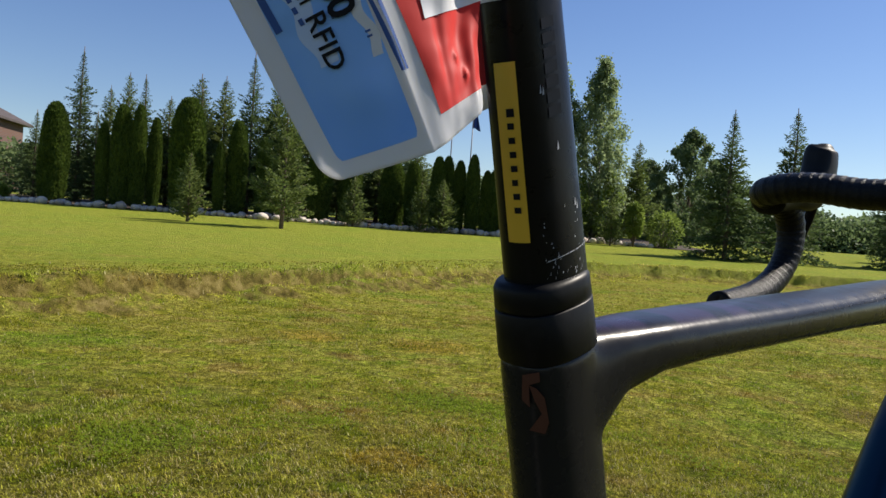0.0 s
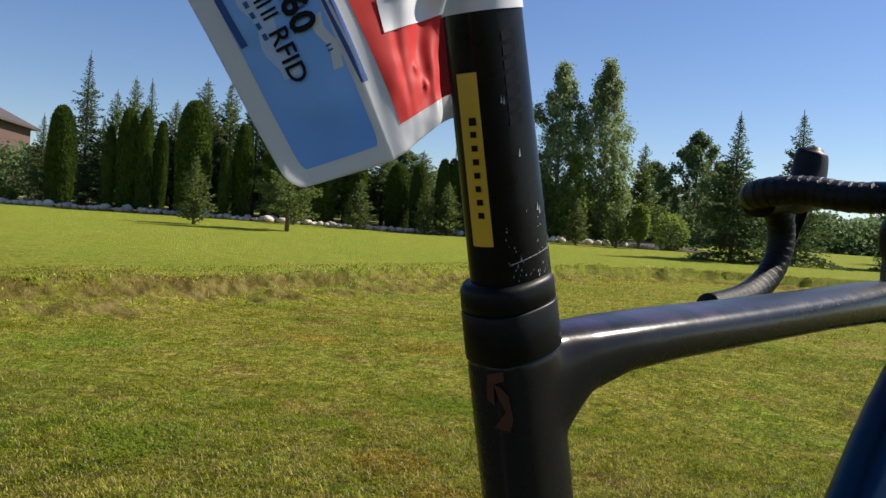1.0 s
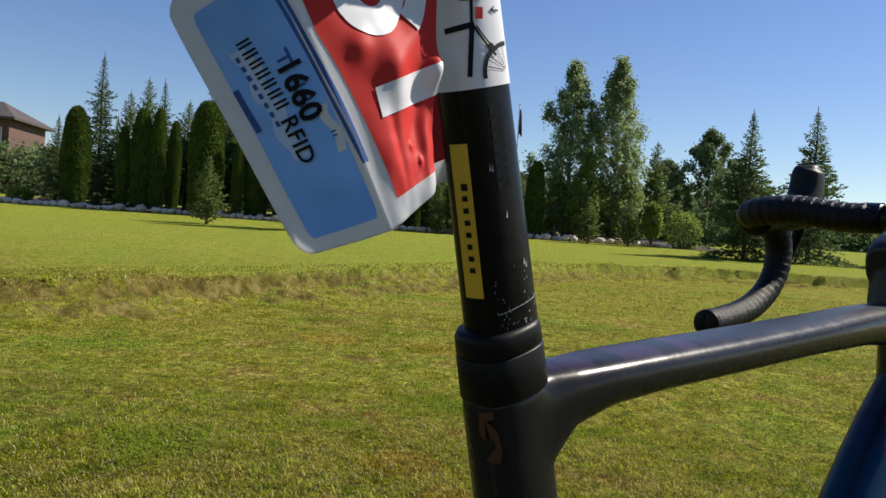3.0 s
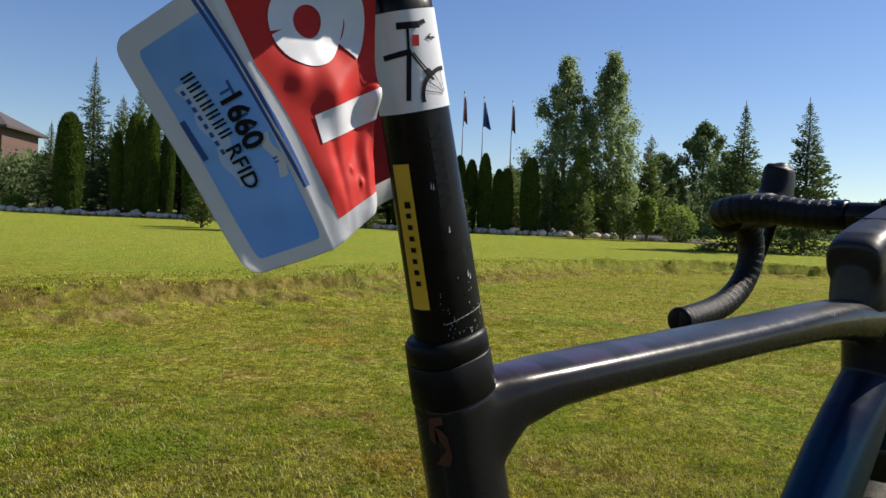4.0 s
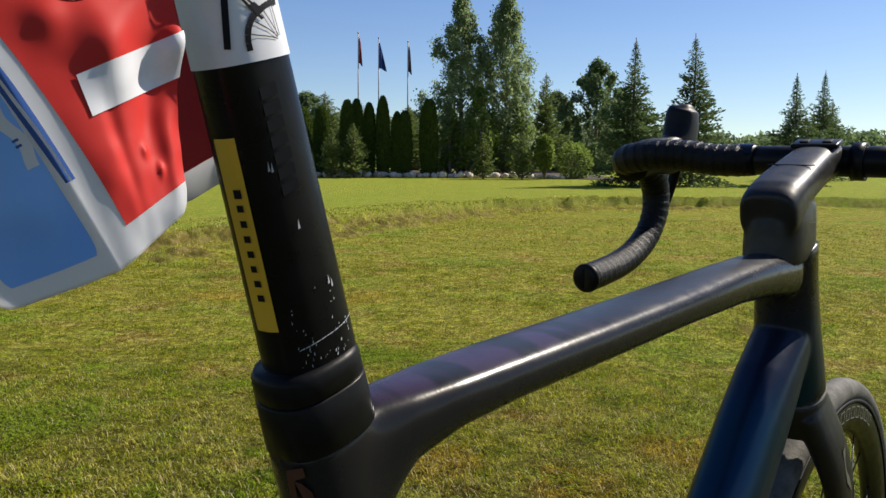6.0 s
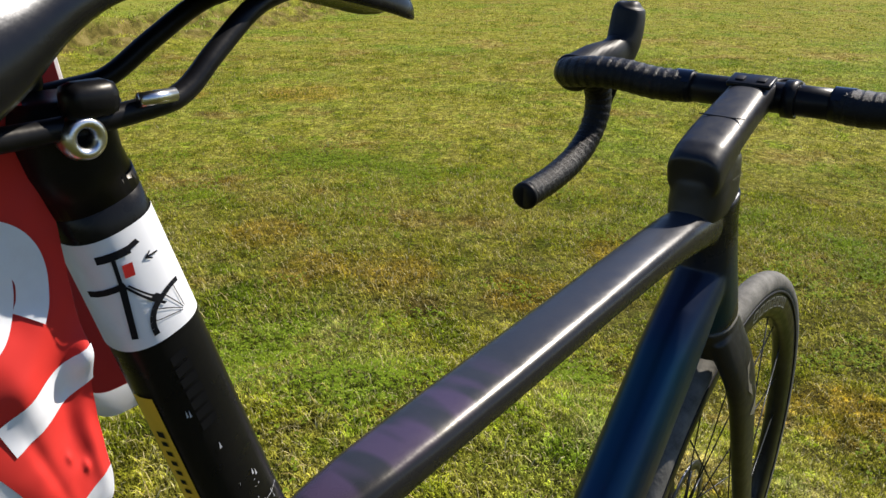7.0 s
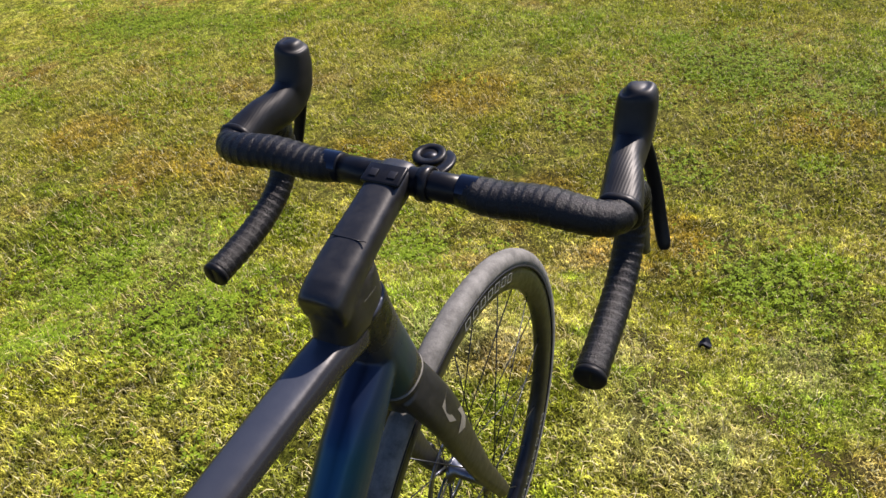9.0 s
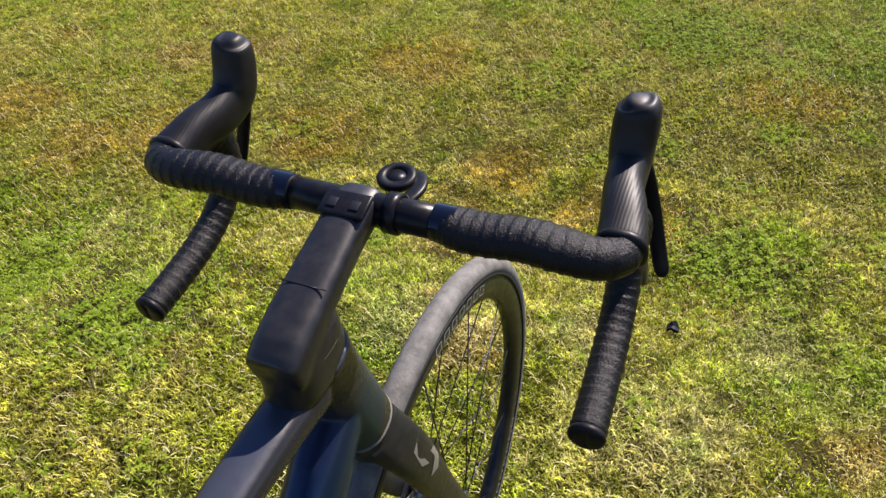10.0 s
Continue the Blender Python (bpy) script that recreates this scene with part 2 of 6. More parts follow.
# frame paint: black, turning to a blue-violet-green flip colour on the down tube, pink streaks on the top tube
M["frame"] = mat("flip_colour_frame_paint", (0.012, 0.012, 0.013), 0.30, 0.0, 0.20, 0.05, 0.12)
n = Nodes(M["frame"])
co = n.coords()
u, v, w = n.split(co)
off = n.math("ABSOLUTE", n.math("SUBTRACT", n.math("MULTIPLY", n.math("SUBTRACT", u, 0.4466), 0.73), n.math("MULTIPLY", n.math("SUBTRACT", w, 0.706), 0.683)))
on_dt = n.math("MULTIPLY", n.range(off, 0.050, 0.040), n.math("MULTIPLY", n.range(w, 0.875, 0.770), n.range(u, 0.15, 0.2)))
hue = n.ramp(n.noise(n.scaled(co, 1, 1, 1), 7.0, 1.0), [(0.3, (0.014, 0.026, 0.068)), (0.5, (0.010, 0.042, 0.075)), (0.62, (0.016, 0.050, 0.060)), (0.75, (0.036, 0.020, 0.072))])
streak = n.math("MULTIPLY", n.range(n.noise(n.scaled(co, 26, 8, 3), 1.0, 2.0), 0.57, 0.63), n.math("MULTIPLY", n.range(u, 0.20, 0.14), n.range(n.math("SUBTRACT", w, n.math("MULTIPLY", u, 0.052)), 0.880, 0.886)))
# upper face of the top tube paler: sky sheen put into the colour
top_sheen = n.math("MULTIPLY", n.range(u, 0.03, 0.06), n.range(n.math("SUBTRACT", w, n.math("MULTIPLY", u, 0.052)), 0.8825, 0.8875))
base = n.mix(top_sheen, (0.014, 0.0135, 0.0135), (0.048, 0.053, 0.066))
base = n.mix(n.math("MULTIPLY", streak, 0.28), base, (0.17, 0.09, 0.21))
base = n.mix(on_dt, base, hue)
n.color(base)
n.rough(n.math("ADD", n.range(n.noise(co, 80.0, 4.0), 0.3, 0.7, 0.23, 0.30), n.math("ADD", n.math("MULTIPLY", on_dt, 0.12), n.math("MULTIPLY", top_sheen, 0.15))))
n.put(n.math("MAXIMUM", n.math("MULTIPLY", on_dt, 0.8), n.math("MULTIPLY", top_sheen, 0.55)), n.p.inputs["Metallic"])
n.bump(n.noise(co, 240.0, 2.0), 0.03, 0.002)
n.put(n.range(top_sheen, 0.0, 1.0, 0.20, 0.55), n.p.inputs["Specular IOR Level"])

M["tape"] = mat("bar_tape", (0.008, 0.008, 0.009), 0.38, 0.0, 0.24)
n = Nodes(M["tape"])
co = n.coords()
n.color(n.mix(n.range(n.noise(co, 420.0, 3.0, 0.7), 0.58, 0.75, 0.0, 0.45), (0.002, 0.002, 0.0025), (0.03, 0.03, 0.032)))
n.bump(n.noise(co, 420.0, 3.0, 0.75), 0.65, 0.0022)
M["hood"] = mat("rubber_hood", (0.010, 0.010, 0.011), 0.50, 0.0, 0.30)
n = Nodes(M["hood"])
co = n.coords()
wave = n.t.nodes.new("ShaderNodeTexWave")
wave.inputs["Scale"].default_value, wave.inputs["Distortion"].default_value = 105.0, 1.2
wave.bands_direction = "Y"
n.put(co, wave.inputs["Vector"])
u, v, w = n.split(co)
grip = n.math("MULTIPLY", wave.outputs["Fac"], n.range(u, 0.770, 0.745))
n.color(n.mix(n.range(n.noise(co, 60.0, 5.0), 0.50, 0.80, 0.0, 0.20), (0.002, 0.002, 0.0025), (0.035, 0.033, 0.03)))
n.bump(grip, 0.16, 0.0006)
M["tyre"] = mat("tyre_rubber", (0.06, 0.058, 0.055), 0.75, 0.0, 0.2)
n = Nodes(M["tyre"])
co = n.coords()
n.color(n.ramp(n.noise(co, 45.0, 5.0, 0.7), [(0.3, (0.062, 0.058, 0.049)), (0.52, (0.120, 0.113, 0.096)), (0.72, (0.170, 0.160, 0.136))]))
n.bump(n.noise(co, 300.0, 3.0), 0.3, 0.002)
warm_gloss("black", "post", "clamp", "alloy_black", "frame", "tape", "hood", "tyre")
M["rim"] = carbon("carbon_rim", (0.007, 0.007, 0.007), 0.34, 0.4, 0.2, 0.08)
M["rim_mark"] = mat("grey_rim_mark", (0.24, 0.235, 0.21), 0.5, 0.0, 0.2)
M["steel"] = mat("steel", (0.62, 0.60, 0.56), 0.28, 1.0)
M["dark_steel"] = mat("dark_steel", (0.12, 0.12, 0.125), 0.34, 1.0)
M["spoke"] = mat("black_spoke", (0.02, 0.02, 0.02), 0.35, 0.6)
M["saddle"] = mat("saddle_cover", (0.005, 0.005, 0.007), 0.30, 0.0, 0.18)
n = Nodes(M["saddle"])
co = n.coords()
n.color(n.mix(n.range(n.noise(co, 55.0, 5.0), 0.5, 0.8, 0.0, 0.05), (0.003, 0.003, 0.004), (0.09, 0.085, 0.08)))
n.rough(n.range(n.noise(co, 30.0, 4.0), 0.3, 0.7, 0.20, 0.29))
n.bump(n.noise(co, 350.0, 2.0), 0.05, 0.001)
M["white"] = mat("white_vinyl", (0.80, 0.79, 0.77), 0.42)
n = Nodes(M["white"])
n.color(n.mix(n.range(n.noise(n.coords(), 40.0, 5.0, 0.7), 0.5, 0.8, 0.0, 0.3), (0.70, 0.69, 0.68), (0.46, 0.43, 0.40)))


def let_through(m, share):
    """Thin sheet: part of the light passes to the other side."""
    k = Nodes(m)
    tr = k.t.nodes.new("ShaderNodeBsdfTranslucent")
    src = k.p.inputs["Base Color"]
    if src.is_linked:
        k.put(src.links[0].from_socket, tr.inputs["Color"])
    else:
        tr.inputs["Color"].default_value = src.default_value
    mm = k.t.nodes.new("ShaderNodeMixShader")
    mm.inputs[0].default_value = share
    k.put(k.p.outputs[0], mm.inputs[1])
    k.put(tr.outputs[0], mm.inputs[2])
    k.put(mm.outputs[0], k.t.nodes["Material Output"].inputs["Surface"])
    return m


M["sheet"] = let_through(mat("white_plastic_sheet", (0.88, 0.87, 0.86), 0.38), 0.62)
M["red"] = mat("red_vinyl", (0.55, 0.030, 0.022), 0.55, 0.0, 0.12)
n = Nodes(M["red"])
n.color(n.mix(n.range(n.noise(n.coords(), 25.0, 4.0), 0.4, 0.75, 0.0, 0.3), (0.55, 0.030, 0.022), (0.42, 0.045, 0.035)))
n.bump(n.noise(n.coords(), 45.0, 2.0), 0.12, 0.003)
M["pale"] = mat("pale_blue_patch", (0.50, 0.62, 0.82), 0.4)
M["ink"] = mat("black_ink", (0.008, 0.008, 0.010), 0.55, 0.0, 0.15)
# blue label; the reflected sky is painted into its colour too
M["foil"] = mat("sky_tinted_label", (0.24, 0.40, 0.68), 0.30, 0.0, 0.5)
n = Nodes(M["foil"])
n.color(n.ramp(n.noise(n.coords(), 22.0, 2.0), [(0.35, (0.17, 0.40, 0.88)), (0.6, (0.25, 0.50, 0.92)), (0.78, (0.10, 0.24, 0.50))]))
M["blue"] = mat("blue_print", (0.03, 0.09, 0.30), 0.35)
M["yellow"] = mat("yellow_label", (0.72, 0.42, 0.03), 0.42)
M["blue_gloss"] = mat("blue_black_gloss", (0.0025, 0.0035, 0.0065), 0.14, 0.0, 0.4)
M["orange"] = mat("copper_decal", (0.085, 0.030, 0.018), 0.42, 0.0, 0.3)
M["grey_mark"] = mat("dark_grey_decal", (0.007, 0.007, 0.008), 0.36, 0.0, 0.14)
M["fork_grey"] = mat("dim_grey_decal", (0.120, 0.110, 0.085), 0.45, 0.0, 0.2)
M["scratch"] = mat("pale_scratch", (0.42, 0.42, 0.42), 0.5)
M["roof"] = mat("roof_tile", (0.16, 0.09, 0.075), 0.75)
n = Nodes(M["roof"])
n.color(n.ramp(n.noise(n.scaled(n.coords(), 1, 1, 4), 2.5, 5.0), [(0.3, (0.050, 0.040, 0.037)), (0.7, (0.095, 0.072, 0.065))]))
M["brick"] = mat("brown_brick", (0.30, 0.13, 0.08), 0.85)
n = Nodes(M["brick"])
bt = n.t.nodes.new("ShaderNodeTexBrick")
bt.inputs["Scale"].default_value = 4.0
bt.inputs["Color1"].default_value, bt.inputs["Color2"].default_value, bt.inputs["Mortar"].default_value = (0.15, 0.058, 0.032, 1), (0.10, 0.040, 0.024, 1), (0.11, 0.080, 0.066, 1)
turned = n.t.nodes.new("ShaderNodeMapping")
turned.inputs["Rotation"].default_value = (math.pi / 2, 0, 0)
n.put(n.coords(), turned.inputs["Vector"])
n.put(turned.outputs[0], bt.inputs["Vector"])
n.color(bt.outputs["Color"])
M["frame_white"] = mat("pale_window_frame", (0.62, 0.60, 0.56), 0.5)
M["glass"] = mat("window_glass", (0.04, 0.05, 0.06), 0.05, 0.0, 0.8)
M["pole"] = mat("flagpole_paint", (0.28, 0.28, 0.29), 0.5, 0.2)
M["flag_blue"] = mat("blue_cloth", (0.03, 0.07, 0.25), 0.8)
M["flag_red"] = mat("red_cloth", (0.35, 0.05, 0.03), 0.8)
M["flag_dark"] = mat("dark_cloth", (0.10, 0.05, 0.06), 0.8)

# ---- helpers for geometry ----
def mesh_object(name, me, material, parent=None, label=""):
    ob = new(name, me)
    me.materials.append(material)
    ob.parent = parent
    return tagged(ob, label)


def part(name, bm, material, parent=None, label="", smooth=True):
    """Links a bmesh as one mesh object under a thing or a part."""
    me = bpy.data.meshes.new(name)
    bmesh.ops.recalc_face_normals(bm, faces=bm.faces)
    bm.to_mesh(me)
    bm.free()
    me.polygons.foreach_set("use_smooth", [smooth] * len(me.polygons))
    return mesh_object(name, me, material, parent, label)


def arrays(name, verts, faces, material, parent=None, label="", smooth=False):
    """A mesh from numpy arrays: verts (n, 3), faces (m, k)."""
    me = bpy.data.meshes.new(name)
    k = faces.shape[1]
    me.vertices.add(len(verts))
    me.vertices.foreach_set("co", np.ascontiguousarray(verts, dtype=np.float32).ravel())
    me.loops.add(faces.size)
    me.loops.foreach_set("vertex_index", np.ascontiguousarray(faces, dtype=np.int32).ravel())
    me.polygons.add(len(faces))
    me.polygons.foreach_set("loop_start", np.arange(0, faces.size, k, dtype=np.int32))
    me.polygons.foreach_set("use_smooth", np.full(len(faces), smooth))
    me.update(calc_edges=True)
    return mesh_object(name, me, material, parent, label)


def thing(name, m, label, category, group="", kind=""):
    ob = new(name)
    ob.matrix_world = m
    ob.empty_display_size = 0.1
    return tagged(ob, label, category, group, kind)


def power(c, e):
    return math.copysign(abs(c) ** (2.0 / e), c)


def loft(bm, sections, n=28):
    """Skin through sections (centre, side axis, up axis, half side, half up, squareness), closed at both ends."""
    rings = []
    for c, sx, sy, a, b, e in sections:
        c, sx, sy = Vector(c), Vector(sx), Vector(sy)
        ring = []
        for i in range(n):
            t = 2 * math.pi * i / n
            ring.append(bm.verts.new(c + sx * (a * power(math.cos(t), e)) + sy * (b * power(math.sin(t), e))))
        rings.append(ring)
    for r0, r1 in zip(rings, rings[1:]):
        for i in range(n):
            bm.faces.new((r0[i], r0[(i + 1) % n], r1[(i + 1) % n], r1[i]))
    bm.faces.new(rings[0][::-1])
    bm.faces.new(rings[-1])
    return bm


def spline(points, steps=8):
    """A Catmull-Rom curve through points of any dimension."""
    p = [np.array(q, dtype=float) for q in points]
    p = [2 * p[0] - p[1], *p, 2 * p[-1] - p[-2]]
    out = []
    for i in range(1, len(p) - 2):
        for s in range(steps):
            t = s / steps
            out.append(0.5 * (2 * p[i] + (p[i + 1] - p[i - 1]) * t + (2 * p[i - 1] - 5 * p[i] + 4 * p[i + 1] - p[i + 2]) * t * t + (3 * p[i] - p[i - 1] - 3 * p[i + 1] + p[i + 2]) * t ** 3))
    out.append(p[-2])
    return out


def sweep(bm, points, n=14, side=None, e=2.0):
    """A tube along points (x, y, z, half side, half up); side: the axis to which its side stays close."""
    pts = [Vector(p[:3]) for p in points]
    secs = []
    ref = Vector(side) if side else None
    for i, p in enumerate(points):
        t = (pts[min(i + 1, len(pts) - 1)] - pts[max(i - 1, 0)]).normalized()
        r = ref or Vector((0, 0, 1))
        if abs(t.dot(r)) > 0.98:
            r = Vector((1, 0, 0))
        s = (r - t * r.dot(t)).normalized()
        if not side:
            ref = s
        secs.append((pts[i], s, t.cross(s), p[3], p[4], e))
    return loft(bm, secs, n)


def rod(bm, a, b, r0, r1=None, n=10):
    return sweep(bm, [(*a, r0, r0), (*b, r1 or r0, r1 or r0)], n)


def ball(bm, c, rx, ry, rz, seg=12):
    m = Matrix.Translation(c) @ Matrix.Diagonal((rx, ry, rz, 1))
    bmesh.ops.create_uvsphere(bm, u_segments=seg, v_segments=max(6, seg // 2 + 2), radius=1, matrix=m)
    return bm


def box(bm, c, sx, sy, sz, turn=None, bevel=0.0):
    m = Matrix.Translation(c) @ (turn.to_4x4() if turn else Matrix.Identity(4)) @ Matrix.Diagonal((sx, sy, sz, 1))
    made = bmesh.ops.create_cube(bm, size=1, matrix=m)
    if bevel:
        edges = list({e for v in made["verts"] for e in v.link_edges})
        bmesh.ops.bevel(bm, geom=edges, offset=bevel, segments=2, affect="EDGES", profile=0.5)
    return bm


def torus(bm, c, axis, big, prof, n=96):
    """A ring round axis: prof is a closed list of (outwards, along the axis)."""
    axis = Vector(axis).normalized()
    a = axis.orthogonal().normalized()
    b = axis.cross(a)
    rings = []
    for i in range(n):
        t = 2 * math.pi * i / n
        d = a * math.cos(t) + b * math.sin(t)
        rings.append([bm.verts.new(Vector(c) + d * (big + o) + axis * h) for o, h in prof])
    k = len(prof)
    for i in range(n):
        r0, r1 = rings[i], rings[(i + 1) % n]
        for j in range(k):
            bm.faces.new((r0[j], r0[(j + 1) % k], r1[(j + 1) % k], r1[j]))
    return bm


def value_noise(x, y, scale, seed):
    """Smooth random field over the plan, 0 to 1."""
    rs = np.random.RandomState(seed)
    grid = rs.rand(256, 256)
    fx, fy = np.asarray(x, dtype=float) * scale, np.asarray(y, dtype=float) * scale
    ix, iy = np.floor(fx).astype(int), np.floor(fy).astype(int)
    tx, ty = fx - ix, fy - iy
    tx, ty = tx * tx * (3 - 2 * tx), ty * ty * (3 - 2 * ty)
    g = lambda i, j: grid[i % 256, j % 256]
    return (g(ix, iy) * (1 - tx) + g(ix + 1, iy) * tx) * (1 - ty) + (g(ix, iy + 1) * (1 - tx) + g(ix + 1, iy + 1) * tx) * ty


def step(a, b, x):
    t = np.clip((np.asarray(x, dtype=float) - a) / (b - a), 0, 1)
    return t * t * (3 - 2 * t)

# ---- the lawn: a lower part, a low grassy bank, an upper part that rises to the planting ----
def bank_line(x):
    x = np.asarray(x, dtype=float)
    y = np.interp(x, [-30, -6, -4.2, -2.9, -0.8, 0.5, 3.0, 7.0, 14.0, 40.0], [-26, 5.2, 8.0, 9.9, 13.6, 15.8, 19.4, 21.8, 22.4, 24.0])
    return y + 0.5 * (value_noise(x, x * 0, 0.55, 11) - 0.5) + 0.22 * (value_noise(x, x * 0, 2.1, 12) - 0.5)


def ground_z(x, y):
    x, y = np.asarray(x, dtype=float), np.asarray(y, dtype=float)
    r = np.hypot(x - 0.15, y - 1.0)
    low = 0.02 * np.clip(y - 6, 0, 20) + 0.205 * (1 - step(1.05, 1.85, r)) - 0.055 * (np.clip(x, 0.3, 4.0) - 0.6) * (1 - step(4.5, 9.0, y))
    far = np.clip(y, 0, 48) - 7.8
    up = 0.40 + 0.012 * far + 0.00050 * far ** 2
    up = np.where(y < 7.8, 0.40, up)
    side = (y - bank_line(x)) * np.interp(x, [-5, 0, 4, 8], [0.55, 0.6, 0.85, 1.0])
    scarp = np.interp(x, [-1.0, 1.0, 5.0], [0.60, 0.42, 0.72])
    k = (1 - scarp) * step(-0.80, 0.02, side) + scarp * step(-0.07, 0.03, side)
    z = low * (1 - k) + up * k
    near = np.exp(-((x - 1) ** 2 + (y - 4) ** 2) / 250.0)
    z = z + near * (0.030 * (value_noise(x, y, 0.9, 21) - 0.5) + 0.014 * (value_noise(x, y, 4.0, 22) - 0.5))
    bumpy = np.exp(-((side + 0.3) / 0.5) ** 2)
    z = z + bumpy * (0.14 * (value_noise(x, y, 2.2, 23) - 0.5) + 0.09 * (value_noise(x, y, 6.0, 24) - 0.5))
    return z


def spread(lo, a, b, hi, fine, grow=1.16):
    mid = list(np.arange(a, b, fine))
    s, out = fine, []
    at = b
    while at < hi:
        out.append(at)
        s *= grow
        at += s
    s, back = fine, []
    at = a - fine
    while at > lo:
        back.append(at)
        s *= grow
        at -= s
    return np.array([lo, *back[::-1], *mid, *out, hi])


gx, gy = spread(-500, -6, 9, 500, 0.085), spread(-300, -0.5, 25, 900, 0.085)
GX, GY = np.meshgrid(gx, gy, indexing="ij")
ids = np.arange(GX.size).reshape(GX.shape)
quads = np.stack([ids[:-1, :-1], ids[1:, :-1], ids[1:, 1:], ids[:-1, 1:]], -1).reshape(-1, 4)
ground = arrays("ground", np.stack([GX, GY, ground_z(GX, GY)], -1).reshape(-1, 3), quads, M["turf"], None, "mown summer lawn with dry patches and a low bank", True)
tagged(ground, kind="structure", category="lawn")


def blades(name, count, sample, length, width, label, lean=1.25, lying=0.35, material=None):
    """Bent single grass blades, five corners each."""
    rs = np.random.RandomState(len(name) * 7 + count % 997)
    x, y = sample(rs, count)
    c = len(x)
    thin = value_noise(x, y, 5.0, 33) * 0.6 + value_noise(x, y, 13.0, 34) * 0.5
    keep = rs.rand(len(x)) < step(0.22, 0.62, thin) * 0.85 + 0.15
    x, y = x[keep], y[keep]
    c = len(x)
    tuft = value_noise(x, y, 7.0, 31) * 0.7 + value_noise(x, y, 1.6, 32) * 0.6
    size = length * (0.50 + 0.75 * tuft) * rs.uniform(0.6, 1.3, c)
    ang = rs.uniform(0, 2 * math.pi, c)
    bend = rs.uniform(0.35, lean, c)
    flat = rs.rand(c) < lying
    bend = np.where(flat, rs.uniform(1.1, 1.5, c), bend)
    d = np.stack([np.cos(ang), np.sin(ang), np.zeros(c)], -1)
    sd = np.stack([-np.sin(ang), np.cos(ang), np.zeros(c)], -1) * (width * rs.uniform(0.6, 1.4, c))[:, None] * 0.5
    base = np.stack([x, y, ground_z(x, y) - 0.003], -1)
    up = np.array([0, 0, 1.0])
    mid = base + (d * np.sin(bend * 0.6)[:, None] + up * np.cos(bend * 0.6)[:, None]) * (size * 0.55)[:, None]
    tip = mid + (d * np.sin(bend * 1.25)[:, None] + up * np.cos(bend * 1.25)[:, None]) * (size * 0.45)[:, None]
    verts = np.stack([base - sd, base + sd, mid + sd * 0.8, mid - sd * 0.8, tip], 1).reshape(-1, 3)
    k = np.arange(c)[:, None] * 5
    tris = np.concatenate([k + [0, 1, 2], k + [0, 2, 3], k + [3, 2, 4]], 0)
    ob = arrays(name, verts, tris, material or M["blade"], None, label)
    return tagged(ob, kind="stuff", category="grass")


def fan(r0, r1, a0, a1, cx=0.35, cy=0.3):
    def sample(rs, count):
        r = np.sqrt(rs.uniform(r0 * r0, r1 * r1, count))
        a = np.radians(rs.uniform(a0, a1, count))
        x, y = cx + r * np.sin(a), cy + r * np.cos(a)
        face = y - bank_line(x)
        keep = (face < 2.0) & ((face < -0.9) | (face > 0.1) | (rs.rand(count) < 0.25))
        return x[keep], y[keep]
    return sample


def lip(rs, count):
    x = rs.uniform(-5.0, 10.0, count)
    y = bank_line(x) + np.where(rs.rand(count) < 0.6, rs.normal(0.02, 0.05, count), rs.normal(-0.45, 0.30, count))
    return x, y


def leaflets(name, count, places, size, label):
    """Clover and small broad weeds: flat leaflets in threes, held just above the sward."""
    rs = np.random.RandomState(77)
    x = rs.uniform(-1.6, 4.0, count)
    y = rs.uniform(1.0, 5.8, count)
    near = np.zeros(count)
    for px_, py_, r in places:
        near = np.maximum(near, np.exp(-((x - px_) ** 2 + (y - py_) ** 2) / (1.1 * r) ** 2))
    want = near * 0.9 + 0.55 * step(0.62, 0.80, value_noise(x, y, 2.4, 35) * 0.6 + value_noise(x, y, 7.0, 36) * 0.5)
    keep = rs.rand(count) < want
    x, y = x[keep], y[keep]
    c = len(x)
    z = ground_z(x, y) + rs.uniform(0.010, 0.026, c)
    head = rs.uniform(0, 2 * math.pi, c)
    verts, tris = [], []
    for k in range(3):
        a = head + k * 2.094
        d = np.stack([np.cos(a), np.sin(a), rs.uniform(-0.5, 0.4, c)], -1)
        sd = np.stack([-np.sin(a), np.cos(a), rs.uniform(-0.3, 0.3, c)], -1)
        l = (size * rs.uniform(0.6, 1.3, c))[:, None]
        p = np.stack([x, y, z], -1)
        verts.append(np.stack([p, p + d * l * 0.6 + sd * l * 0.42, p + d * l, p + d * l * 0.6 - sd * l * 0.42], 1).reshape(-1, 3))
        i = np.arange(c)[:, None] * 4 + k * c * 4
        tris.append(np.concatenate([i + [0, 1, 2], i + [0, 2, 3]], 0))
    ob = arrays(name, np.concatenate(verts), np.concatenate(tris), M["clover"], None, label)
    return tagged(ob, kind="stuff", category="clover")


blades("grass", 430000, fan(0.75, 2.7, -48, 82), 0.021, 0.0027, "short mown grass with straw")
blades("grass", 230000, fan(2.7, 5.0, -46, 72), 0.024, 0.0042, "short mown grass with straw", material=M["blade_mid"])
blades("grass", 110000, fan(5.0, 10.0, -40, 54), 0.026, 0.0075, "short mown grass", material=M["blade_far"])
blades("grass", 50000, fan(10.0, 19.0, -36, 44), 0.030, 0.013, "short mown grass", material=M["blade_far"])
blades("dry_straw", 15000, fan(0.75, 4.6, -48, 82), 0.050, 0.0018, "loose dry straw lying on the lawn", 1.4, 0.85, M["straw"])
blades("grass", 7000, lip, 0.055, 0.010, "long tufts on the bank")
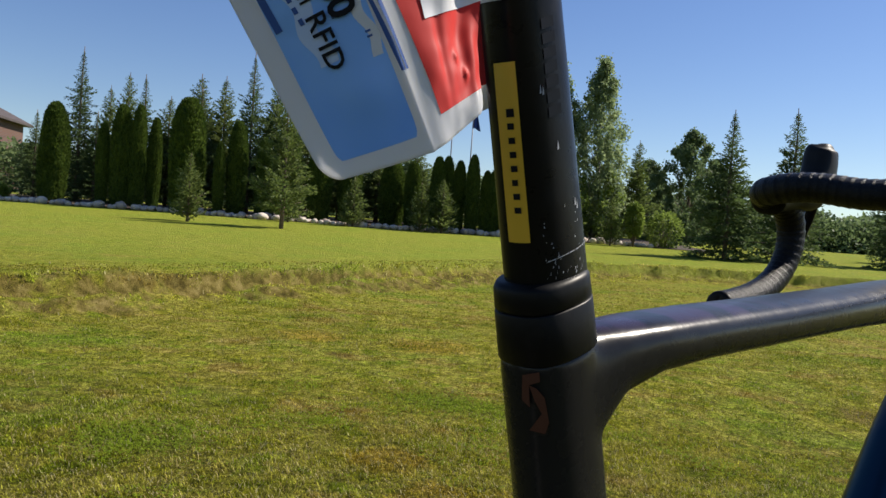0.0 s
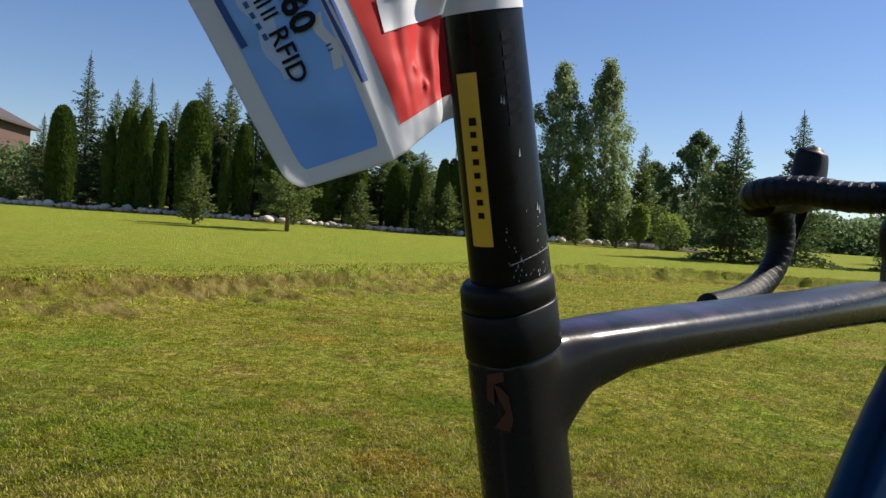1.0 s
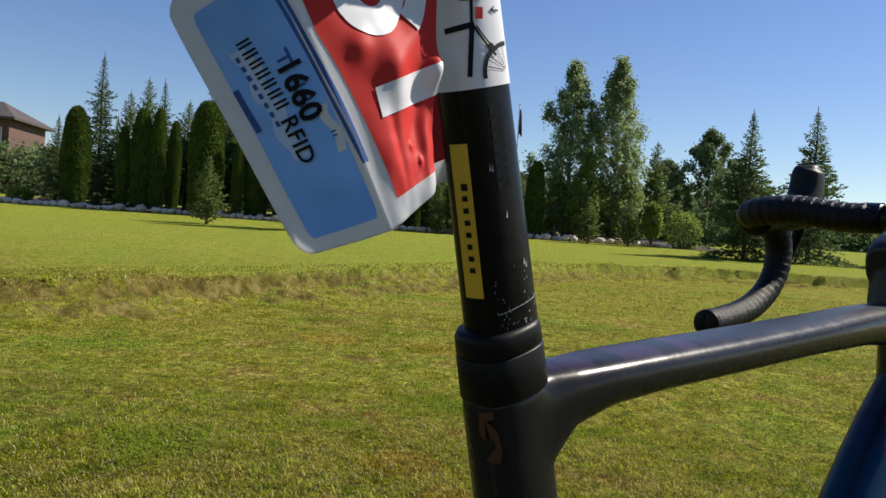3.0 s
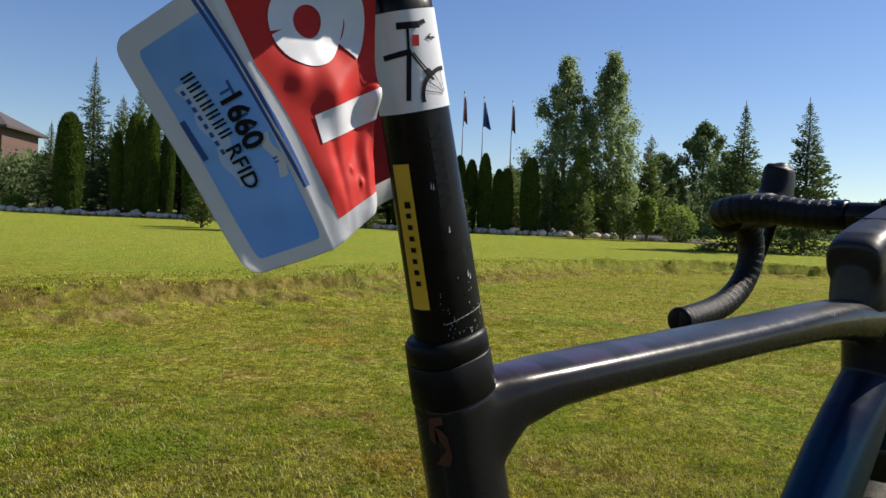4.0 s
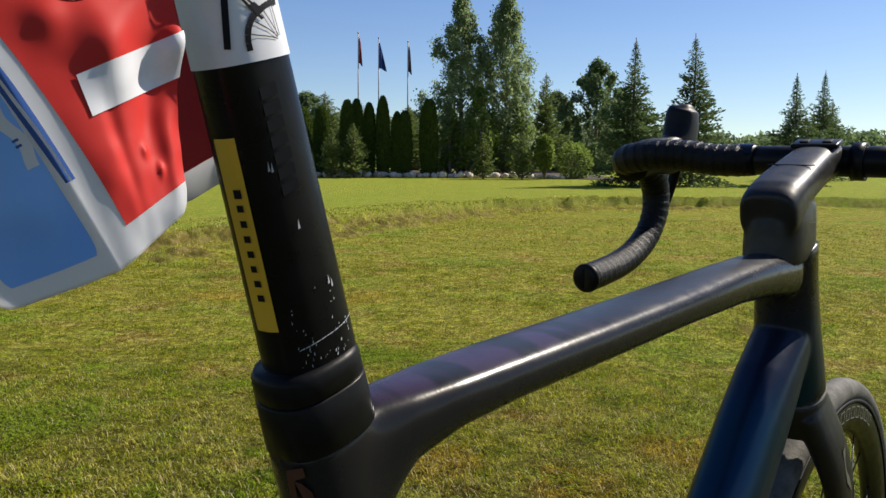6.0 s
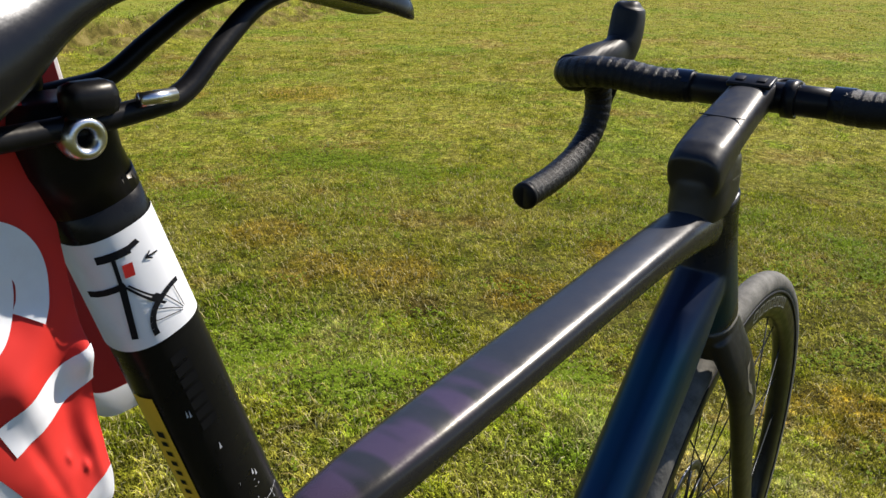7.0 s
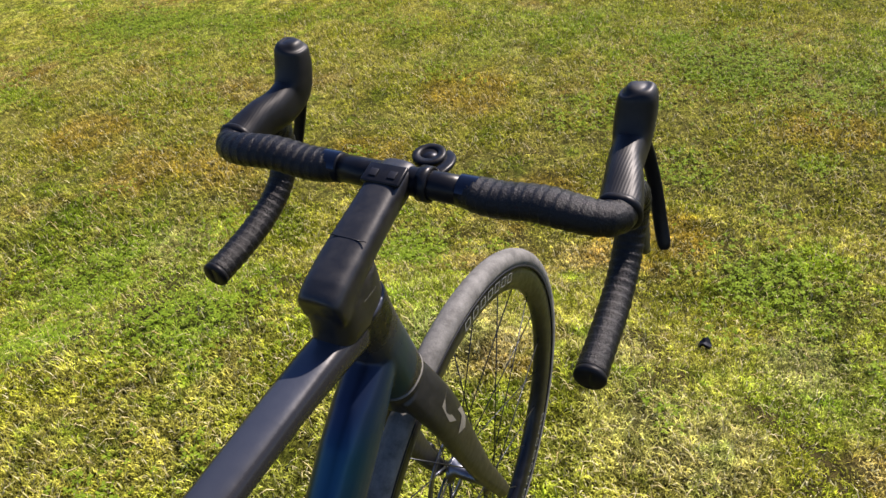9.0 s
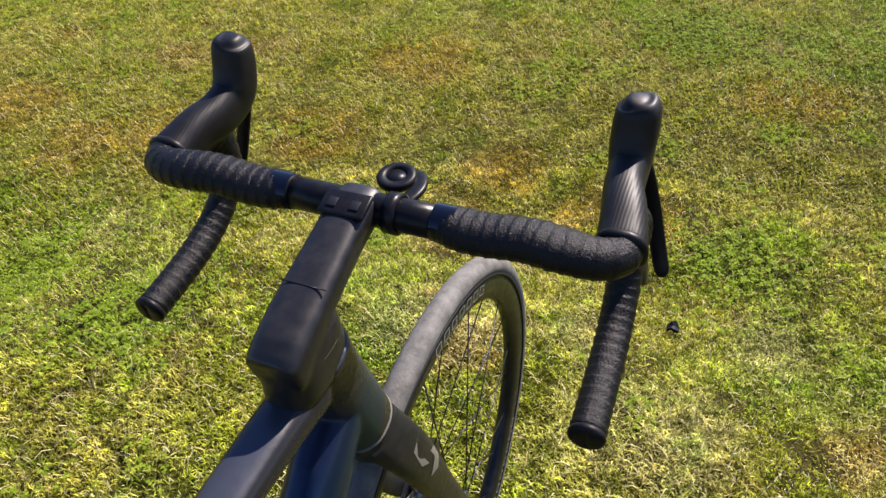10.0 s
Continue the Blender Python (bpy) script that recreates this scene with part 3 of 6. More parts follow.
leaflets("clover", 110000, LUSH, 0.0095, "small clover leaves among the mown grass")

# ---- the racing bicycle: x forwards, y to its left, z up ----
BIKE = pose(0.1936, 0.6277, 0.1825, 1.4, 0, 44)
bike = thing("road_bicycle", BIKE, "black carbon road bicycle with drop bars standing on the lawn", "bicycle")
SIDE = (0, 1, 0)


def seat_axis(z):
    return -0.0045 - 0.296 * (z - 0.90)


def head_axis(z):
    return 0.557 + 0.30 * (0.97 - z)


# the front end: drawn in line with the frame, then set back to the top tube's length and steered a little to the left
STEER_AXIS = Vector((-0.287, 0, 0.958))
FRONT = Matrix.Translation((-0.0194, 0, -0.014)) @ Matrix.Translation((0.557, 0, 0.97)) @ Matrix.Rotation(radians(1.0), 4, STEER_AXIS) @ Matrix.Translation((-0.557, 0, -0.97))


def steered(ob):
    """Turns a part of the front end with the fork."""
    ob.matrix_basis = FRONT
    return ob


def set_back(bm):
    """Shortens the main triangle towards the head tube."""
    for v in bm.verts:
        k = min(max(v.co.x / 0.50, 0.0), 1.0)
        v.co.x -= 0.0194 * k
        v.co.z -= 0.014 * k



UP_SEAT = Vector((-0.284, 0, 0.959))
FWD_SEAT = Vector((0.959, 0, 0.284))

# frame: tubes run into one another and are blended
bm = bmesh.new()
loft(bm, [((seat_axis(z) - 0.0035, 0, z), SIDE, FWD_SEAT, a, b, 2.6) for z, a, b in
          ((0.36, 0.024, 0.026), (0.45, 0.018, 0.0245), (0.70, 0.0168, 0.0232), (0.82, 0.0168, 0.0226), (0.876, 0.0168, 0.0212))])
tt = [(-0.005, 0.852, 0.016, 0.028), (0.022, 0.8575, 0.0168, 0.0270), (0.040, 0.8700, 0.0185, 0.0168), (0.070, 0.8765, 0.0205, 0.0136), (0.12, 0.8815, 0.0218, 0.0132), (0.20, 0.8875, 0.0222, 0.0132),
      (0.32, 0.8970, 0.0222, 0.0136), (0.43, 0.9050, 0.0225, 0.0154), (0.49, 0.9070, 0.0232, 0.0178), (0.55, 0.9045, 0.0238, 0.0210)]
loft(bm, [((u, 0, z), SIDE, (-0.08, 0, 0.997), a, b, 3.0 - 0.4 * float(step(0.05, 0.12, u))) for u, z, a, b in tt], 44)
loft(bm, [((head_axis(z), 0, z), SIDE, (0.958, 0, 0.287), a, b, 2.3) for z, a, b in
          ((0.786, 0.0325, 0.0350), (0.81, 0.0310, 0.0345), (0.86, 0.0275, 0.0325), (0.90, 0.0262, 0.0320), (0.930, 0.0268, 0.0325))])
d = Vector((0.683, 0, 0.730))
q = Vector((-0.730, 0, 0.683))
loft(bm, [(Vector((0.466, 0, 0.72)) + d * s, SIDE, q, a, b, 2.3) for s, a, b in
          ((-0.47, 0.032, 0.034), (-0.40, 0.0300, 0.0370), (-0.15, 0.0285, 0.0380), (0.0, 0.0280, 0.0390), (0.07, 0.0276, 0.0395), (0.115, 0.0272, 0.0350), (0.155, 0.0264, 0.0260), (0.195, 0.0250, 0.0160))])
loft(bm, [((0.155, y, 0.355), (1, 0, 0), (0, 0, 1), 0.027, 0.027, 2) for y in (-0.043, 0.043)])
for sgn in (-1, 1):
    sweep(bm, [(0.15, 0.022 * sgn, 0.350, 0.010, 0.016), (0.02, 0.045 * sgn, 0.375, 0.008, 0.013), (-0.252, 0.066 * sgn, 0.394, 0.008, 0.010)], 12, SIDE, 2.4)
    sweep(bm, [(0.055, 0.010 * sgn, 0.700, 0.008, 0.012), (0.02, 0.026 * sgn, 0.66, 0.007, 0.012), (-0.252, 0.066 * sgn, 0.404, 0.007, 0.010)], 12, SIDE, 2.4)
set_back(bm)
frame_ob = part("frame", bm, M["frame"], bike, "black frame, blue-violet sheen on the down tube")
rm = frame_ob.modifiers.new("blend", "REMESH")
rm.mode, rm.voxel_size, rm.use_smooth_shade = "VOXEL", 0.0021, True
sm = frame_ob.modifiers.new("soften", "SMOOTH")
sm.factor, sm.iterations = 0.5, 9

# seat clamp: a lip and a band
bm = bmesh.new()
loft(bm, [((seat_axis(z) - 0.0030, 0, z), SIDE, FWD_SEAT, a, b, 2.6) for z, a, b in
          ((0.8745, 0.0170, 0.0212), (0.8752, 0.0174, 0.0218), (0.8943, 0.0172, 0.0212), (0.8950, 0.0167, 0.0207))])
loft(bm, [((seat_axis(z) - 0.0030, 0, z), SIDE, FWD_SEAT, a, b, 2.6) for z, a, b in
          ((0.8952, 0.0165, 0.0204), (0.8958, 0.0170, 0.0210), (0.9038, 0.0168, 0.0206), (0.9062, 0.0154, 0.0190))])
part("seat_clamp", bm, M["clamp"], bike, "black rubber clamp cover, scuffed")


def post_size(z):
    k = min(max((z - 0.90) / 0.15, 0), 1)
    return 0.0148 - 0.0010 * k, 0.0184 - 0.0034 * k


def post_point(ang, z, lift=0.0):
    """A place on the seatpost: ang in degrees from straight back towards the bicycle's right."""
    a, b = post_size(z)
    t = radians(ang)
    p = Vector((seat_axis(z), 0, z))
    return p + FWD_SEAT * (-(b + lift) * power(math.cos(t), 2.4)) + Vector((0, -1, 0)) * ((a + lift) * power(math.sin(t), 2.4))


bm = bmesh.new()
loft(bm, [((seat_axis(z), 0, z), SIDE, FWD_SEAT, *post_size(z), 2.4) for z in (0.86, 0.90, 0.95, 1.0, 1.05, 1.068)], 40)
post = part("seatpost", bm, M["post"], bike, "scratched black carbon seatpost")


def wrap(name, shapes, material, parent, lift, label="", thick=0.0):
    """Flat shapes (lists of (degrees, z) corners, convex) laid on the post."""
    bm = bmesh.new()
    for s in shapes:
        top = [bm.verts.new(post_point(a, z, lift)) for a, z in s]
        bm.faces.new(top)
    bmesh.ops.remove_doubles(bm, verts=bm.verts, dist=1e-6)
    return part(name, bm, material, parent, label)


def patch(a0, a1, z0, z1, cols=10, rows=2):
    out = []
    for i in range(cols):
        for j in range(rows):
            b0, b1 = a0 + (a1 - a0) * i / cols, a0 + (a1 - a0) * (i + 1) / cols
            y0, y1 = z0 + (z1 - z0) * j / rows, z0 + (z1 - z0) * (j + 1) / rows
            out.append([(b0, y0), (b1, y0), (b1, y1), (b0, y1)])
    return out


def bar(p, q, w, k=57.3 / 0.0145):
    """A straight stroke on the post between (metres round, z) places, w wide."""
    (x0, z0), (x1, z1) = p, q
    l = math.hypot(x1 - x0, z1 - z0)
    nx, nz = -(z1 - z0) / l * w / 2, (x1 - x0) / l * w / 2
    m = 4
    out = []
    for i in range(m):
        s, t = i / m, (i + 1) / m
        xa, za, xb, zb = x0 + (x1 - x0) * s, z0 + (z1 - z0) * s, x0 + (x1 - x0) * t, z0 + (z1 - z0) * t
        out.append([((xa + nx) * k, za + nz), ((xb + nx) * k, zb + nz), ((xb - nx) * k, zb - nz), ((xa - nx) * k, za - nz)])
    return out


# white instruction sticker with a little bicycle drawn on it
sticker = wrap("sticker", patch(-40, 230, 1.0115, 1.0535, 26, 2), M["white"], post, 0.0005, "white sticker with a bicycle pictogram")
X0 = 0.0150
shift = lambda pts: [(x + X0, z) for x, z in pts]
wrap("pictogram_saddle", bar(*shift([(-0.004, 1.0475), (0.0065, 1.0470)]), 0.0028), M["ink"], sticker, 0.0009)
wrap("pictogram_post", bar(*shift([(0.0012, 1.047), (0.0000, 1.036)]), 0.0013), M["ink"], sticker, 0.0009)
wrap("pictogram_tube", bar(*shift([(-0.0125, 1.0352), (0.0012, 1.0366)]), 0.0023), M["ink"], sticker, 0.0009)
wrap("pictogram_tube", bar(*shift([(0.0003, 1.037), (-0.0032, 1.0165)]), 0.0022), M["ink"], sticker, 0.00095)
wrap("pictogram_stay", bar(*shift([(0.0003, 1.037), (0.0085, 1.0235)]), 0.0008), M["ink"], sticker, 0.0009)
arc = []
for i in range(9):
    t0, t1 = radians(80 + 12 * i), radians(92 + 12 * i)
    arc += bar(*shift([(0.0135 + 0.0100 * math.cos(t0), 1.0165 + 0.0115 * math.sin(t0)), (0.0135 + 0.0100 * math.cos(t1), 1.0165 + 0.0115 * math.sin(t1))]), 0.0018)
wrap("pictogram_wheel", arc, M["ink"], sticker, 0.00085)
for i in range(4):
    t0 = radians(96 + 22 * i)
    wrap("pictogram_spoke", bar(*shift([(0.0135 + 0.0015 * math.cos(t0), 1.0165 + 0.0015 * math.sin(t0)), (0.0135 + 0.0092 * math.cos(t0), 1.0165 + 0.0105 * math.sin(t0))]), 0.0003), M["ink"], sticker, 0.00085)
wrap("pictogram_stay", bar(*shift([(0.0020, 1.036), (0.0078, 1.0270)]), 0.0006), M["ink"], sticker, 0.0009)
wrap("pictogram_brake", bar(*shift([(0.0068, 1.0285), (0.0082, 1.0255)]), 0.0016), M["ink"], sticker, 0.00092)
wrap("pictogram_nose", bar(*shift([(0.0055, 1.0472), (0.0085, 1.0482)]), 0.0018), M["ink"], sticker, 0.00092)
for q in (1.0428, 1.0400):
    wrap("pictogram_arrow", bar(*shift([(0.0085, 1.0414), (0.0102, q)]), 0.0005), M["ink"], sticker, 0.0009)
wrap("pictogram_number", bar(*shift([(0.0042, 1.0430), (0.0036, 1.0385)]), 0.0030), M["red"], sticker, 0.00098)
wrap("pictogram_arrow", bar(*shift([(0.0085, 1.0415), (0.0125, 1.0410)]), 0.0006), M["ink"], sticker, 0.0009)

# yellow name label on the back of the post; the lettering stands as bars
name_label = wrap("name_label", patch(-4, 28, 0.9235, 0.990, 5, 2), M["yellow"], post, 0.0005, "yellow label with dark lettering bars")
letters = []
for i, (h, wd) in enumerate(((0.0030, 1.0), (0.0023, 0.85), (0.0023, 0.85), (0.0023, 0.85), (0.0023, 0.85), (0.0023, 0.75), (0.0023, 0.85), (0.0023, 0.85))):
    z = 0.9735 - i * 0.0052
    letters.append([(8, z), (8 + 12 * wd, z), (8 + 12 * wd, z - h), (8, z - h)])
for s_ in letters:
    wrap("lettering_bar", [s_], M["ink"], name_label, 0.0008)
# maker's mark on the right side of the post, as dark bars
marks = []
for i in range(7):
    z = 1.0035 - i * 0.0052
    marks.append([(74, z), (92, z + 0.001), (92, z - 0.0028), (74, z - 0.0038)])
for s_ in marks:
    wrap("maker_mark", [s_], M["grey_mark"], post, 0.0004)
scr = random.Random(5)
flecks = []
for i in range(46):
    a, z, l = scr.uniform(48, 118), 0.907 + abs(scr.gauss(0, 0.012)), scr.uniform(0.0004, 0.0016)
    flecks.append([(a, z), (a + scr.uniform(0.6, 2.2), z + l * 0.2), (a + scr.uniform(0.2, 1.6), z + l)])
for a, z in ((62, 0.9775), (66, 0.9770), (82, 0.9565), (100, 0.9340), (104, 0.9325)):
    flecks.append([(a, z), (a + 3, z + 0.0002), (a + 2.2, z + 0.0034)])
tagged(wrap("scratch", flecks, M["scratch"], post, 0.0004, "pale scratches"), kind="stuff")
wrap("insert_line", [[(a, 0.9152 + 0.00004 * (a - 50)), (a + 6, 0.9154 + 0.00004 * (a - 50)), (a + 6, 0.9158 + 0.00004 * (a - 50)), (a, 0.9155 + 0.00004 * (a - 50))] for a in range(52, 132, 7)], M["scratch"], post, 0.0004)


def tube_point(ang, z, lift=0.0):
    t = radians(ang)
    return Vector((seat_axis(z) - 0.0035, 0, z)) + FWD_SEAT * (-(0.0224 + lift) * power(math.cos(t), 2.6)) + Vector((0, -1, 0)) * ((0.0169 + lift) * power(math.sin(t), 2.6))


# copper mark on the seat tube: an abstract angular ribbon
bm = bmesh.new()
for s in ([(2, 0.866), (26, 0.868), (26, 0.862), (10, 0.860)], [(2, 0.866), (10, 0.860), (8, 0.846), (-2, 0.850)], [(20, 0.858), (30, 0.852), (33, 0.836), (24, 0.842)],
          [(24, 0.842), (33, 0.836), (26, 0.829), (4, 0.831)], [(10, 0.860), (20, 0.858), (24, 0.842), (16, 0.850)]):
    bm.faces.new([bm.verts.new(tube_point(a + 10, 0.8735 - (0.868 - z) * 0.66, 0.0006)) for a, z in s])
part("frame_mark", bm, M["orange"], frame_ob, "faint copper mark")

# saddle: shell with a relief channel, on two rails
bm = bmesh.new()
U = [-0.172, -0.162, -0.135, -0.105, -0.085, -0.068, -0.048, -0.022, 0.010, 0.045, 0.078, 0.097, 0.105]
HW = [0.035, 0.058, 0.068, 0.0645, 0.0560, 0.0480, 0.0390, 0.0300, 0.0240, 0.0210, 0.0196, 0.0165, 0.0085]
TOP = [1.142, 1.150, 1.155, 1.156, 1.156, 1.156, 1.155, 1.153, 1.150, 1.146, 1.138, 1.130, 1.122]
DROP = [0.020, 0.034, 0.050, 0.052, 0.045, 0.034, 0.0255, 0.0215, 0.0205, 0.0210, 0.0200, 0.0165, 0.0080]
prof = [(-1.0, -1.0), (-1.02, -0.84), (-1.0, -0.68), (-0.93, -0.52), (-0.8, -0.34), (-0.62, -0.18), (-0.44, -0.06), (-0.28, 0.0), (-0.19, -0.02), (-0.14, -0.16), (-0.11, -0.62), (0, -0.66), (0.11, -0.62), (0.14, -0.16), (0.19, -0.02), (0.28, 0.0), (0.44, -0.06), (0.62, -0.18), (0.8, -0.34), (0.93, -0.52), (1.0, -0.68), (1.02, -0.84), (1.0, -1.0), (0.86, -0.96), (0.6, -0.84), (0.0, -0.84), (-0.6, -0.84), (-0.86, -0.96)]
curve = spline(list(zip(U, HW, TOP, DROP)), 4)
rings = []
for u, hw, top, dr in curve:
    ch = step(-0.15, -0.12, u) * (1 - step(0.05, 0.085, u))
    ring = []
    for px_, pz in prof:
        z = top + dr * pz
        if abs(px_) < 0.20 and pz > -0.7:
            z = top + dr * pz * float(ch)
        y = px_ * hw if abs(px_) > 0.2 else px_ * max(hw, 0.03) * 1.1
        ring.append(bm.verts.new((float(u), float(y), float(z))))
    rings.append(ring)
k = len(prof)
for r0, r1 in zip(rings, rings[1:]):
    for j in range(k):
        bm.faces.new((r0[j], r1[j], r1[(j + 1) % k], r0[(j + 1) % k]))
bm.faces.new(rings[0])
bm.faces.new(rings[-1][::-1])
saddle = part("saddle", bm, M["saddle"], bike, "black saddle with a central channel, worn shine")
saddle.matrix_basis = Matrix.Translation((-0.007, 0.002, -0.007))
sub = saddle.modifiers.new("round", "SUBSURF")
sub.levels = sub.render_levels = 1
for sgn in (-1, 1):
    bm = bmesh.new()
    sweep(bm, spline([(0.045, 0.009 * sgn, 1.130, 0.0036, 0.0036), (0.018, 0.014 * sgn, 1.125, 0.0036, 0.0036), (-0.004, 0.018 * sgn, 1.112, 0.0036, 0.0036), (-0.020, 0.021 * sgn, 1.101, 0.0036, 0.0036), (-0.034, 0.022 * sgn, 1.098, 0.0036, 0.0036),
                      (-0.070, 0.022 * sgn, 1.096, 0.0036, 0.0036), (-0.105, 0.026 * sgn, 1.100, 0.0036, 0.0036), (-0.138, 0.034 * sgn, 1.122, 0.0036, 0.0036)], 5), 12)
    part("rail", bm, M["alloy_black"], saddle)
bm = bmesh.new()
loft(bm, [((seat_axis(1.062), 0, 1.062), SIDE, FWD_SEAT, 0.0139, 0.0152, 2.4), ((seat_axis(1.075) - 0.001, 0, 1.075), SIDE, (0.98, 0, 0.2), 0.0140, 0.0150, 2.5), ((-0.060, 0, 1.086), SIDE, (1, 0, 0), 0.0165, 0.0150, 2.8), ((-0.058, 0, 1.093), SIDE, (1, 0, 0), 0.0175, 0.0150, 3.2)], 28)
part("seatpost_head", bm, M["alloy_black"], bike)
for sgn in (-1, 1):
    bm = bmesh.new()
    box(bm, (-0.060, 0.0215 * sgn, 1.0965), 0.016, 0.010, 0.0105, None, 0.0035)
    part("rail_clamp", bm, M["alloy_black"], bike)
    bm = bmesh.new()
    torus(bm, (-0.064, 0.0215 * sgn, 1.0865), (0, 1, 0), 0.0045, [(0.0023 * math.cos(i * math.pi / 4), 0.0048 * math.sin(i * math.pi / 4)) for i in range(8)], 28)
    part("clamp_bolt", bm, M["steel"], bike, "shiny steel bolt with a hex socket")
bm = bmesh.new()
rod(bm, (-0.064, -0.0200, 1.0865), (-0.064, 0.0200, 1.0865), 0.0040, None, 6)
part("clamp_bolt_shaft", bm, M["ink"], bike)
bm = bmesh.new()
rod(bm, (-0.046, -0.0240, 1.0945), (-0.034, -0.0240, 1.0945), 0.0022)
part("rail_clip", bm, M["steel"], bike)

# stem over the head tube: a smooth cowl, a seam, a face plate with two sockets
bm = bmesh.new()
COWL = [(0.916, 0.5530, 0.0240, 0.0470, 2.6), (0.927, 0.5550, 0.0260, 0.0438, 2.9), (0.940, 0.5545, 0.0260, 0.0418, 3.0), (0.955, 0.5540, 0.0256, 0.0408, 3.0), (0.968, 0.5600, 0.0240, 0.0330, 2.9)]
loft(bm, [((u, 0.0008, z), SIDE, (1, 0, 0.08), a, b, e) for z, u, a, b, e in COWL], 36)
up_stem = Vector((-0.262, 0, 0.965))
loft(bm, [((0.5145, 0.0012, 0.9565), SIDE, up_stem, 0.0235, 0.0195, 3.2), ((0.5215, 0.0012, 0.9600), SIDE, up_stem, 0.0248, 0.0220, 3.2), ((0.533, 0.0012, 0.9665), SIDE, up_stem, 0.0250, 0.0220, 3.2), ((0.56, 0.0015, 0.9800), SIDE, up_stem, 0.0245, 0.0170, 3.2), ((0.60, 0.0015, 0.9920), SIDE, up_stem, 0.0228, 0.0168, 3.4),
           ((0.638, 0.0015, 1.0025), SIDE, up_stem, 0.0215, 0.0170, 3.4), ((0.668, 0.0015, 1.0095), SIDE, up_stem, 0.0225, 0.0180, 3.0), ((0.690, 0.0015, 1.009), SIDE, up_stem, 0.0215, 0.0170, 2.6)], 32)
stem = steered(part("stem", bm, M["black"], bike, "black one-piece stem cowl"))
rm = stem.modifiers.new("blend", "REMESH")
rm.mode, rm.voxel_size, rm.use_smooth_shade = "VOXEL", 0.0014, True
sm = stem.modifiers.new("soften", "SMOOTH")
sm.factor, sm.iterations = 0.5, 30
bm = bmesh.new()
turn = Matrix.Rotation(radians(-15), 3, "Y")
box(bm, (0.6545, 0.0015, 1.0240), 0.026, 0.043, 0.005, turn, 0.0018)
plate = part("face_plate", bm, M["alloy_black"], stem)
for y in (-0.009, 0.012):
    bm = bmesh.new()
    box(bm, (0.6520, y, 1.0268), 0.0095, 0.0085, 0.0012, turn, 0.0005)
    part("bolt_socket", bm, M["ink"], plate)
bm = bmesh.new()
box(bm, (0.5750, 0.0015, 1.0020), 0.0007, 0.042, 0.0010, turn)
part("seam", bm, M["grey_mark"], stem)
bm = bmesh.new()
for z in (0.9440, 0.9520):
    rv = []
    for i in range(25):
        t = radians(-95 + 130 * i / 24)
        p = Vector((0.5552 + 0.0394 * power(math.cos(t), 2.8), 0.0008 + 0.0258 * power(math.sin(t), 2.8), z))
        rv.append((bm.verts.new(p + Vector((0, 0, -0.0004))), bm.verts.new(p + Vector((0, 0, 0.0004)))))
    for a, b in zip(rv, rv[1:]):
        bm.faces.new((a[0], b[0], b[1], a[1]))
steered(part("headset_ring", bm, M["fork_grey"], bike, "thin pale headset ring"))


# handlebar
def tilt(p):
    return (p[0] - 0.001, p[1] - 0.0025, p[2] - 0.0035 + 0.009 * float(step(0.10, 0.18, abs(p[1]))), *p[3:])


